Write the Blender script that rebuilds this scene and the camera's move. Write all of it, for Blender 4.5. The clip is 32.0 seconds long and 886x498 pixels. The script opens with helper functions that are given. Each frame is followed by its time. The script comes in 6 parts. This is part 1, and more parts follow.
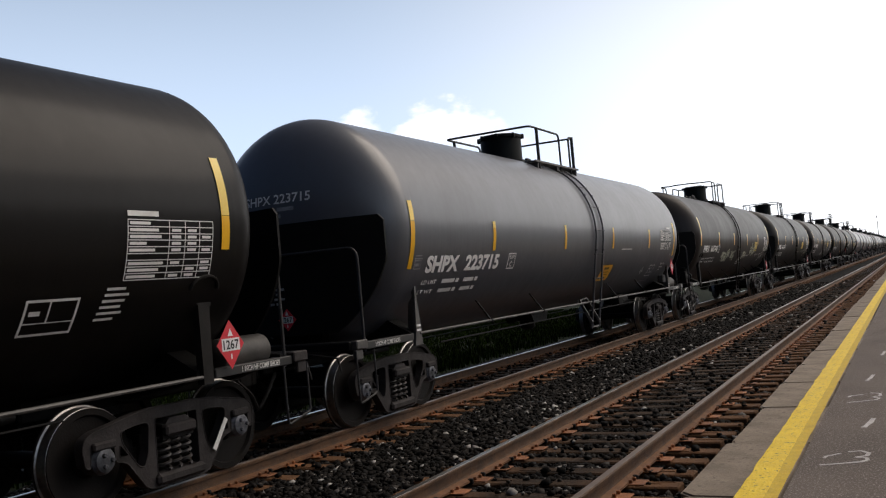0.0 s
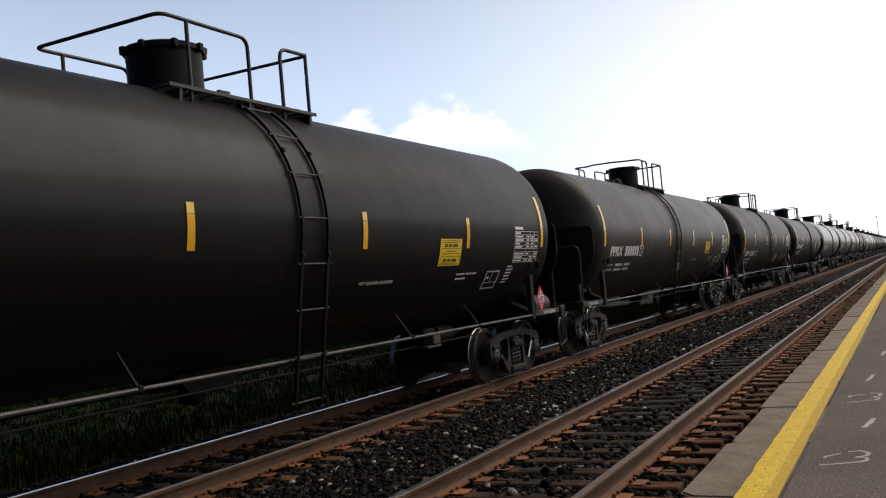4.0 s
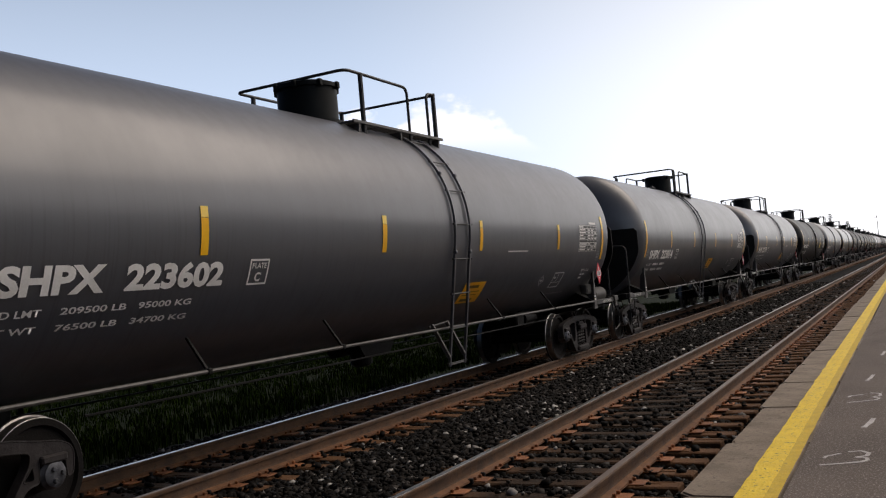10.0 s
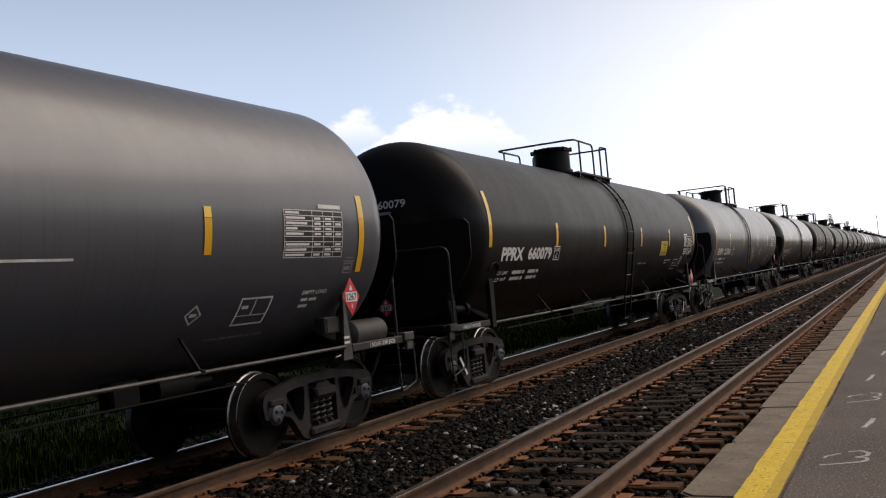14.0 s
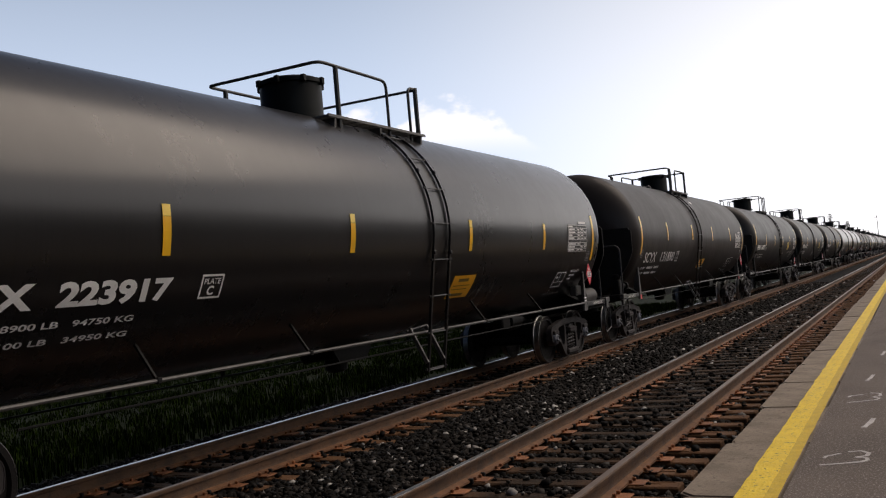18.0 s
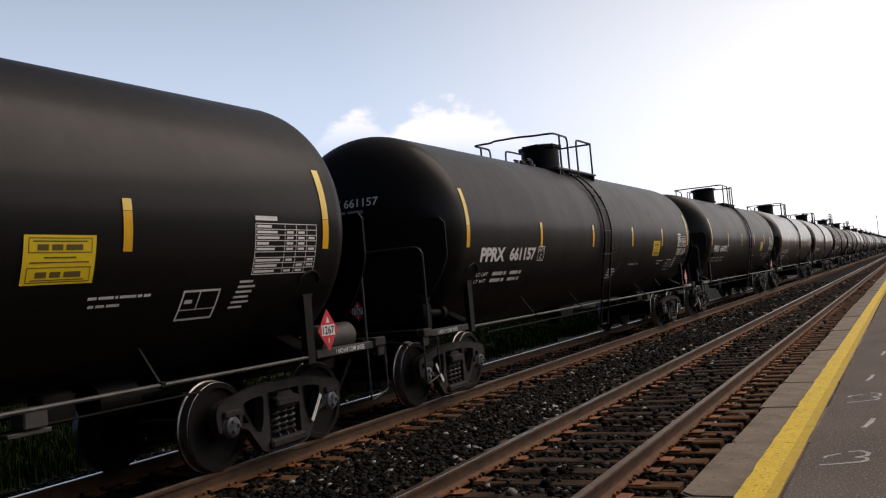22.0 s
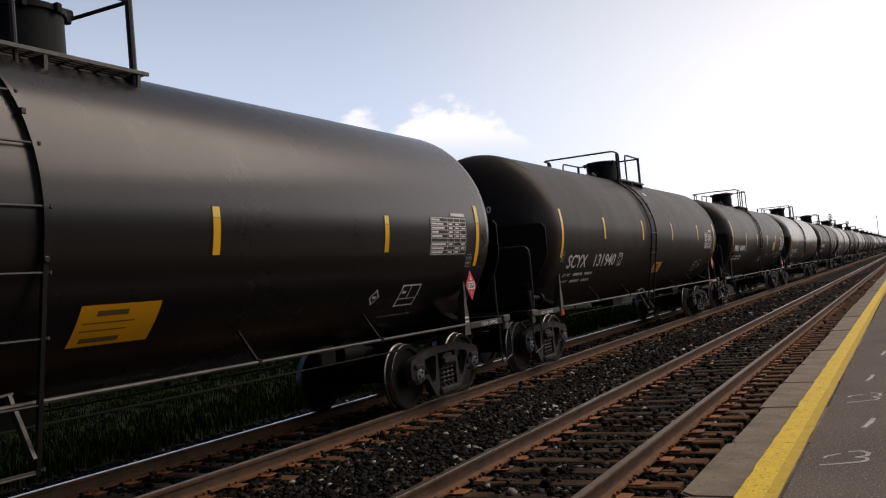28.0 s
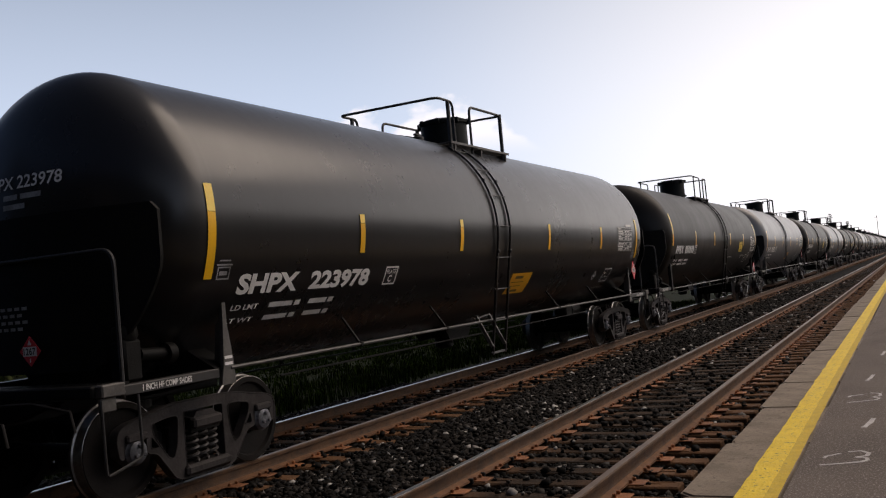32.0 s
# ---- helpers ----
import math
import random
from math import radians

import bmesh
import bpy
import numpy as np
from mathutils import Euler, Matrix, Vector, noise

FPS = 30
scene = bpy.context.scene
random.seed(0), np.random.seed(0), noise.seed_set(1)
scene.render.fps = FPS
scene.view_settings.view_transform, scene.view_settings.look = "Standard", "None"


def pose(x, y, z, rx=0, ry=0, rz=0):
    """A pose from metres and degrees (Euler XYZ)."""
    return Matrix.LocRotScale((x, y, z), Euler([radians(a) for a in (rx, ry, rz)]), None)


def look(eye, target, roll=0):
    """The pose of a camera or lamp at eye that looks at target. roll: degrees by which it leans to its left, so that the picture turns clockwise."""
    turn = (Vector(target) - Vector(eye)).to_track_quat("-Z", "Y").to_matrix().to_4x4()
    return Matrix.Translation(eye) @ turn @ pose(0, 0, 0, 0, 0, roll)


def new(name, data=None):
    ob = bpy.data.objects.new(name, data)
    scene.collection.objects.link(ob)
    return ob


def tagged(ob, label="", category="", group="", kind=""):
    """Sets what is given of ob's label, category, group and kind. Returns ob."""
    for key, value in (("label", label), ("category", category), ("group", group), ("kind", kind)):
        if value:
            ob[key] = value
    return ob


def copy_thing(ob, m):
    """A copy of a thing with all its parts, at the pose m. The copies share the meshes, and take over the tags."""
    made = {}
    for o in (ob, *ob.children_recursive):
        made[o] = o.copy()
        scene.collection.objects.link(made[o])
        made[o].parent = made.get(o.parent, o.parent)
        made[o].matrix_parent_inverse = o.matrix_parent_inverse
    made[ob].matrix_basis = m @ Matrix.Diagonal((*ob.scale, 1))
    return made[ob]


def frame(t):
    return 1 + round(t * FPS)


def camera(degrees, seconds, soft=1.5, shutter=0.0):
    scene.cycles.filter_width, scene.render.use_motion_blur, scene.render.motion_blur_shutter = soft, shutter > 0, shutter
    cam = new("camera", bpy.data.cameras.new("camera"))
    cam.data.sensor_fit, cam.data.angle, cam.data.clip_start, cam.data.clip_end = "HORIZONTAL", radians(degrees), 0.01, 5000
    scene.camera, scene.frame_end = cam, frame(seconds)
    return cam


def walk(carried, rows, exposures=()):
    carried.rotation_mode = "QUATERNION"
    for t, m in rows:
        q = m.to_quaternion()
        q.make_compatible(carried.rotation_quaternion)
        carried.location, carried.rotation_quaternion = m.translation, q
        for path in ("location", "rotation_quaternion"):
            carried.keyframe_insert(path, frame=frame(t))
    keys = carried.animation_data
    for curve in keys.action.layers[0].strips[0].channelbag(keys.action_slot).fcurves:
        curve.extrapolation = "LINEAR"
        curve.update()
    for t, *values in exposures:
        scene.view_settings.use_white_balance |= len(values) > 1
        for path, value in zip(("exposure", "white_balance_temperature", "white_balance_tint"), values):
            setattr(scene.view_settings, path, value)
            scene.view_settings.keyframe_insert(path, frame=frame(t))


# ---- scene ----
from mathutils.geometry import tessellate_polygon

# ---- the camera: it stands on the platform and does not move ----
EYE = (0.0, 0.0, 1.698)
YAW, PITCH, ROLL = 27.145, 2.2726, -5.0855
cam = camera(51.936, 32.0, soft=1.2)
_f = (-math.sin(radians(YAW)) * math.cos(radians(PITCH)), math.cos(radians(YAW)) * math.cos(radians(PITCH)), math.sin(radians(PITCH)))
STAND = look(EYE, (EYE[0] + 10 * _f[0], EYE[1] + 10 * _f[1], EYE[2] + 10 * _f[2]), ROLL)
walk(cam, [(0, STAND), (32, STAND)], [(0, -0.14, 6500, 11), (3, -0.17, 6550, 12), (9, -0.22, 6600, 13), (17, -0.28, 6700, 14), (25, -0.34, 6800, 15), (32, -0.35, 6850, 16)])

# ---- world, sun, exposure ----
SUN_AZ, SUN_EL = 41.0, 48.0      # azimuth from +y towards +x


def make_world():
    w = bpy.data.worlds.new("sky")
    scene.world = w
    w.use_nodes = True
    nt = w.node_tree
    nt.nodes.clear()
    out = nt.nodes.new("ShaderNodeOutputWorld")
    bg = nt.nodes.new("ShaderNodeBackground")
    bg.inputs["Strength"].default_value = 0.05
    sky = nt.nodes.new("ShaderNodeTexSky")
    sky.sky_type = "NISHITA"
    sky.sun_disc = False
    sky.sun_elevation = radians(SUN_EL)
    sky.sun_rotation = radians(SUN_AZ)
    sky.air_density, sky.dust_density, sky.ozone_density = 0.65, 1.0, 1.2
    # a low bank of fair-weather cloud over the train
    co = nt.nodes.new("ShaderNodeTexCoord")
    mp = nt.nodes.new("ShaderNodeMapping")
    mp.inputs["Scale"].default_value = (24.0, 24.0, 40.0)
    n1 = nt.nodes.new("ShaderNodeTexNoise")
    n1.inputs["Scale"].default_value = 1.0
    n1.inputs["Detail"].default_value = 7.0
    n1.inputs["Roughness"].default_value = 0.55
    nt.links.new(co.outputs["Generated"], mp.inputs["Vector"])
    nt.links.new(mp.outputs["Vector"], n1.inputs["Vector"])
    sep = nt.nodes.new("ShaderNodeSeparateXYZ")
    nt.links.new(co.outputs["Generated"], sep.inputs["Vector"])

    def ramp(src, a, b, lo=0.0, hi=1.0):
        m = nt.nodes.new("ShaderNodeMapRange")
        m.interpolation_type = "SMOOTHSTEP"
        for k, v in zip(("From Min", "From Max", "To Min", "To Max"), (a, b, lo, hi)):
            m.inputs[k].default_value = v
        nt.links.new(src, m.inputs["Value"])
        return m.outputs["Result"]

    def mul(a, b, op="MULTIPLY"):
        m = nt.nodes.new("ShaderNodeMath")
        m.operation = op
        nt.links.new(a, m.inputs[0])
        if isinstance(b, float):
            m.inputs[1].default_value = b
        else:
            nt.links.new(b, m.inputs[1])
        return m.outputs[0]

    def heap(x0, rise, half, base, tall):
        """A cloud heap: highest at x0, falling away to both sides, with a soft flat base."""
        away = mul(mul(sep.outputs["X"], x0, "SUBTRACT"), 1.0 / half)
        away = mul(away, away)
        top = mul(mul(mul(sep.outputs["X"], x0, "SUBTRACT"), rise), base + tall, "ADD")
        body = mul(top, mul(away, tall), "SUBTRACT")
        depth = mul(body, sep.outputs["Z"], "SUBTRACT")
        ragged = mul(depth, mul(mul(n1.outputs["Fac"], 0.5, "SUBTRACT"), 0.060), "ADD")
        return mul(ramp(ragged, -0.003, 0.010), ramp(sep.outputs["Z"], base - 0.022, base + 0.022))

    cloud = mul(mul(heap(-0.430, -0.12, 0.082, 0.153, 0.044), heap(-0.520, 0.0, 0.032, 0.172, 0.024), "MAXIMUM"), 0.68)
    # haze: thick towards the horizon, brighter towards the sun
    sunward = nt.nodes.new("ShaderNodeVectorMath")
    sunward.operation = "DOT_PRODUCT"
    sunward.inputs[1].default_value = (math.sin(radians(SUN_AZ)), math.cos(radians(SUN_AZ)), 0.0)
    nt.links.new(co.outputs["Generated"], sunward.inputs[0])
    bright = ramp(sunward.outputs["Value"], 0.22, 0.95)
    tint = nt.nodes.new("ShaderNodeMix")
    tint.data_type = "RGBA"
    tint.inputs["A"].default_value = (17.1, 21.1, 26.8, 1)
    tint.inputs["B"].default_value = (33.6, 33.3, 32.8, 1)
    nt.links.new(bright, tint.inputs["Factor"])
    # the haze is deepest blue opposite the sun
    deep = nt.nodes.new("ShaderNodeMix")
    deep.data_type = "RGBA"
    deep.inputs["A"].default_value = (1.3, 2.2, 4.4, 1)
    nt.links.new(ramp(sunward.outputs["Value"], -0.52, -0.14), deep.inputs["Factor"])
    nt.links.new(tint.outputs["Result"], deep.inputs["B"])
    veil = ramp(sep.outputs["Z"], 0.66, 0.05, 0.0, 0.97)
    mix0 = nt.nodes.new("ShaderNodeMix")
    mix0.data_type = "RGBA"
    nt.links.new(veil, mix0.inputs["Factor"])
    nt.links.new(sky.outputs["Color"], mix0.inputs["A"])
    nt.links.new(deep.outputs["Result"], mix0.inputs["B"])
    mix = nt.nodes.new("ShaderNodeMix")
    mix.data_type = "RGBA"
    nt.links.new(cloud, mix.inputs["Factor"])
    nt.links.new(mix0.outputs["Result"], mix.inputs["A"])
    mix.inputs["B"].default_value = (30.5, 29.8, 30.2, 1)
    # the wide bright aureole of a veiled sun
    near_sun = nt.nodes.new("ShaderNodeVectorMath")
    near_sun.operation = "DOT_PRODUCT"
    near_sun.inputs[1].default_value = (math.sin(radians(SUN_AZ)) * math.cos(radians(SUN_EL)), math.cos(radians(SUN_AZ)) * math.cos(radians(SUN_EL)), math.sin(radians(SUN_EL)))
    nt.links.new(co.outputs["Generated"], near_sun.inputs[0])
    glow = ramp(near_sun.outputs["Value"], 0.35, 1.0, 0.0, 6.0)
    warm = nt.nodes.new("ShaderNodeMix")
    warm.data_type, warm.blend_type = "RGBA", "MULTIPLY"
    warm.inputs["Factor"].default_value = 1.0
    warm.inputs["B"].default_value = (1.0, 0.97, 0.93, 1)
    nt.links.new(glow, warm.inputs["A"])
    total = nt.nodes.new("ShaderNodeMix")
    total.data_type, total.blend_type = "RGBA", "ADD"
    total.inputs["Factor"].default_value = 1.0
    nt.links.new(mix.outputs["Result"], total.inputs["A"])
    nt.links.new(warm.outputs["Result"], total.inputs["B"])
    nt.links.new(total.outputs["Result"], bg.inputs["Color"])
    nt.links.new(bg.outputs["Background"], out.inputs["Surface"])


make_world()
sun_data = bpy.data.lights.new("sun", "SUN")
sun_data.energy, sun_data.angle, sun_data.color = 2.0, radians(50), (1.0, 0.88, 0.74)
sun = new("sun", sun_data)
_e, _a = radians(SUN_EL), radians(SUN_AZ)
sun.matrix_world = look((60 * math.sin(_a) * math.cos(_e), 60 * math.cos(_a) * math.cos(_e), 60 * math.sin(_e)), (0, 0, 0))


# ---- materials ----
def material(name, base, rough=0.6, metal=0.0, dark=None, scale=3.0, amount=0.5, fine=40.0, bump=0.0, bump_scale=60.0, spec=0.5, streak=None, var=0.0, rough_var=0.0, coat=0.0, specks=None, drips=0.0):
    """Principled paint with wear at two scales: a broad stain towards `dark`, fine grain, relief, streaks and a tint for each piece."""
    m = bpy.data.materials.new(name)
    m.use_nodes = True
    nt = m.node_tree
    bs = nt.nodes["Principled BSDF"]
    bs.inputs["Metallic"].default_value = metal
    bs.inputs["Roughness"].default_value = rough
    bs.inputs["Specular IOR Level"].default_value = spec
    bs.inputs["Coat Weight"].default_value = coat
    bs.inputs["Coat Roughness"].default_value = 0.20
    dark = dark or tuple(c * 0.55 for c in base)
    co = nt.nodes.new("ShaderNodeTexCoord")
    n1 = nt.nodes.new("ShaderNodeTexNoise")
    n1.inputs["Scale"].default_value, n1.inputs["Detail"].default_value = scale, 5.0
    n2 = nt.nodes.new("ShaderNodeTexNoise")
    n2.inputs["Scale"].default_value, n2.inputs["Detail"].default_value = fine, 3.0
    nt.links.new(co.outputs["Object"], n1.inputs["Vector"])
    nt.links.new(co.outputs["Object"], n2.inputs["Vector"])
    add = nt.nodes.new("ShaderNodeMath")
    add.operation = "MULTIPLY_ADD"
    nt.links.new(n2.outputs["Fac"], add.inputs[0])
    add.inputs[1].default_value = 0.45
    nt.links.new(n1.outputs["Fac"], add.inputs[2])
    src = add.outputs[0]
    if streak:
        mp = nt.nodes.new("ShaderNodeMapping")
        mp.inputs["Scale"].default_value = streak
        n3 = nt.nodes.new("ShaderNodeTexNoise")
        n3.inputs["Scale"].default_value, n3.inputs["Detail"].default_value = 1.0, 4.0
        nt.links.new(co.outputs["Object"], mp.inputs["Vector"])
        nt.links.new(mp.outputs["Vector"], n3.inputs["Vector"])
        ad2 = nt.nodes.new("ShaderNodeMath")
        ad2.operation = "MULTIPLY_ADD"
        nt.links.new(n3.outputs["Fac"], ad2.inputs[0])
        ad2.inputs[1].default_value = 0.6
        nt.links.new(src, ad2.inputs[2])
        src = ad2.outputs[0]
    centre = 0.725 + (0.3 if streak else 0.0)
    mr = nt.nodes.new("ShaderNodeMapRange")
    for k, v in zip(("From Min", "From Max", "To Min", "To Max"), (centre - 0.22, centre + 0.22, 0.5 - amount / 2, 0.5 + amount / 2)):
        mr.inputs[k].default_value = v
    nt.links.new(src, mr.inputs["Value"])
    mix = nt.nodes.new("ShaderNodeMix")
    mix.data_type = "RGBA"
    nt.links.new(mr.outputs["Result"], mix.inputs["Factor"])
    mix.inputs["A"].default_value = (*dark, 1)
    mix.inputs["B"].default_value = (*base, 1)
    col = mix.outputs["Result"]
    if specks:                    # (scale, threshold, colour, strength): chips, grit or worn spots
        n5 = nt.nodes.new("ShaderNodeTexNoise")
        n5.inputs["Scale"].default_value, n5.inputs["Detail"].default_value, n5.inputs["Roughness"].default_value = specks[0], 3.0, 0.65
        nt.links.new(co.outputs["Object"], n5.inputs["Vector"])
        sr = nt.nodes.new("ShaderNodeMapRange")
        for k, v in zip(("From Min", "From Max", "To Min", "To Max"), (specks[1], specks[1] + 0.05, 0.0, specks[3])):
            sr.inputs[k].default_value = v
        nt.links.new(n5.outputs["Fac"], sr.inputs["Value"])
        sm = nt.nodes.new("ShaderNodeMix")
        sm.data_type = "RGBA"
        nt.links.new(sr.outputs["Result"], sm.inputs["Factor"])
        nt.links.new(col, sm.inputs["A"])
        sm.inputs["B"].default_value = (*specks[2], 1)
        col = sm.outputs["Result"]
    if drips:                     # fine dark runs of dirty rain down the lower sides, in patches
        sepz = nt.nodes.new("ShaderNodeSeparateXYZ")
        nt.links.new(co.outputs["Object"], sepz.inputs["Vector"])
        mpd = nt.nodes.new("ShaderNodeMapping")
        mpd.inputs["Scale"].default_value = (1.0, 26.0, 0.9)
        nd = nt.nodes.new("ShaderNodeTexNoise")
        nd.inputs["Scale"].default_value, nd.inputs["Detail"].default_value = 1.0, 3.0
        nt.links.new(co.outputs["Object"], mpd.inputs["Vector"])
        nt.links.new(mpd.outputs["Vector"], nd.inputs["Vector"])
        npatch = nt.nodes.new("ShaderNodeTexNoise")
        npatch.inputs["Scale"].default_value = 0.45
        nt.links.new(co.outputs["Object"], npatch.inputs["Vector"])
        fac = None
        for sock, lo, hi, top in ((nd.outputs["Fac"], 0.53, 0.66, drips), (npatch.outputs["Fac"], 0.40, 0.62, 1.0), (sepz.outputs["Z"], 3.2, 2.5, 1.0)):
            dr = nt.nodes.new("ShaderNodeMapRange")
            for k, v in zip(("From Min", "From Max", "To Min", "To Max"), (lo, hi, 0.0, top)):
                dr.inputs[k].default_value = v
            nt.links.new(sock, dr.inputs["Value"])
            if fac is None:
                fac = dr.outputs["Result"]
            else:
                mm = nt.nodes.new("ShaderNodeMath")
                mm.operation = "MULTIPLY"
                nt.links.new(fac, mm.inputs[0])
                nt.links.new(dr.outputs["Result"], mm.inputs[1])
                fac = mm.outputs[0]
        dm = nt.nodes.new("ShaderNodeMix")
        dm.data_type = "RGBA"
        nt.links.new(fac, dm.inputs["Factor"])
        nt.links.new(col, dm.inputs["A"])
        dm.inputs["B"].default_value = (*(c * 0.3 for c in base), 1)
        col = dm.outputs["Result"]
    if var:
        oi = nt.nodes.new("ShaderNodeObjectInfo")
        hsv = nt.nodes.new("ShaderNodeHueSaturation")
        vr = nt.nodes.new("ShaderNodeMapRange")
        vr.inputs["To Min"].default_value, vr.inputs["To Max"].default_value = 1 - var, 1 + var
        nt.links.new(oi.outputs["Random"], vr.inputs["Value"])
        nt.links.new(vr.outputs["Result"], hsv.inputs["Value"])
        nt.links.new(col, hsv.inputs["Color"])
        col = hsv.outputs["Color"]
    nt.links.new(col, bs.inputs["Base Color"])
    if rough_var:
        rr = nt.nodes.new("ShaderNodeMapRange")
        for k, v in zip(("From Min", "From Max", "To Min", "To Max"), (centre - 0.25, centre + 0.25, rough + rough_var, rough - rough_var)):
            rr.inputs[k].default_value = v
        nt.links.new(src, rr.inputs["Value"])
        nt.links.new(rr.outputs["Result"], bs.inputs["Roughness"])
    if bump:
        n4 = nt.nodes.new("ShaderNodeTexNoise")
        n4.inputs["Scale"].default_value, n4.inputs["Detail"].default_value = bump_scale, 4.0
        nt.links.new(co.outputs["Object"], n4.inputs["Vector"])
        bp = nt.nodes.new("ShaderNodeBump")
        bp.inputs["Strength"].default_value, bp.inputs["Distance"].default_value = bump, 0.02
        nt.links.new(n4.outputs["Fac"], bp.inputs["Height"])
        nt.links.new(bp.outputs["Normal"], bs.inputs["Normal"])
    return m


def rust_bleed(m, centre, reach, colour, strength):
    """Rust washed from the tie plates into the wood on both sides of each rail."""
    nt = m.node_tree
    bs = nt.nodes["Principled BSDF"]
    src = bs.inputs["Base Color"].links[0].from_socket
    co = nt.nodes.new("ShaderNodeTexCoord")
    sep = nt.nodes.new("ShaderNodeSeparateXYZ")
    nt.links.new(co.outputs["Object"], sep.inputs["Vector"])

    def op(kind, a, b=None):
        n = nt.nodes.new("ShaderNodeMath")
        n.operation = kind
        nt.links.new(a, n.inputs[0])
        if b is not None:
            n.inputs[1].default_value = b
        return n.outputs[0]

    away = op("ABSOLUTE", op("SUBTRACT", op("ABSOLUTE", sep.outputs["X"]), centre))
    nz = nt.nodes.new("ShaderNodeTexNoise")
    nz.inputs["Scale"].default_value, nz.inputs["Detail"].default_value = 9.0, 4.0
    nt.links.new(co.outputs["Object"], nz.inputs["Vector"])
    ad = nt.nodes.new("ShaderNodeMath")
    ad.operation = "MULTIPLY_ADD"
    nt.links.new(nz.outputs["Fac"], ad.inputs[0])
    ad.inputs[1].default_value = 0.5
    nt.links.new(away, ad.inputs[2])
    mr = nt.nodes.new("ShaderNodeMapRange")
    for k, v in zip(("From Min", "From Max", "To Min", "To Max"), (0.30, 0.30 + reach, strength, 0.0)):
        mr.inputs[k].default_value = v
    nt.links.new(ad.outputs[0], mr.inputs["Value"])
    mix = nt.nodes.new("ShaderNodeMix")
    mix.data_type = "RGBA"
    nt.links.new(mr.outputs["Result"], mix.inputs["Factor"])
    nt.links.new(src, mix.inputs["A"])
    mix.inputs["B"].default_value = (*colour, 1)
    nt.links.new(mix.outputs["Result"], bs.inputs["Base Color"])


def island_material(name, stops, rough, spec=0.4):
    """For joined heaps of pieces: each piece takes its own tint from a row of (share, colour)."""
    m = bpy.data.materials.new(name)
    m.use_nodes = True
    nt = m.node_tree
    bs = nt.nodes["Principled BSDF"]
    bs.inputs["Roughness"].default_value = rough
    bs.inputs["Specular IOR Level"].default_value = spec
    ge = nt.nodes.new("ShaderNodeNewGeometry")
    cr = nt.nodes.new("ShaderNodeValToRGB")
    els = cr.color_ramp.elements
    els[0].position, els[0].color = stops[0][0], (*stops[0][1], 1)
    els[1].position, els[1].color = stops[-1][0], (*stops[-1][1], 1)
    for at, c in stops[1:-1]:
        els.new(at).color = (*c, 1)
    nt.links.new(ge.outputs["Random Per Island"], cr.inputs["Fac"])
    nz = nt.nodes.new("ShaderNodeTexNoise")
    nz.inputs["Scale"].default_value = 1.1
    co = nt.nodes.new("ShaderNodeTexCoord")
    nt.links.new(co.outputs["Object"], nz.inputs["Vector"])
    vr = nt.nodes.new("ShaderNodeMapRange")
    for k, v in zip(("From Min", "From Max", "To Min", "To Max"), (0.3, 0.7, 0.65, 1.3)):
        vr.inputs[k].default_value = v
    nt.links.new(nz.outputs["Fac"], vr.inputs["Value"])
    hsv = nt.nodes.new("ShaderNodeHueSaturation")
    nt.links.new(vr.outputs["Result"], hsv.inputs["Value"])
    nt.links.new(cr.outputs["Color"], hsv.inputs["Color"])
    nt.links.new(hsv.outputs["Color"], bs.inputs["Base Color"])
    return m


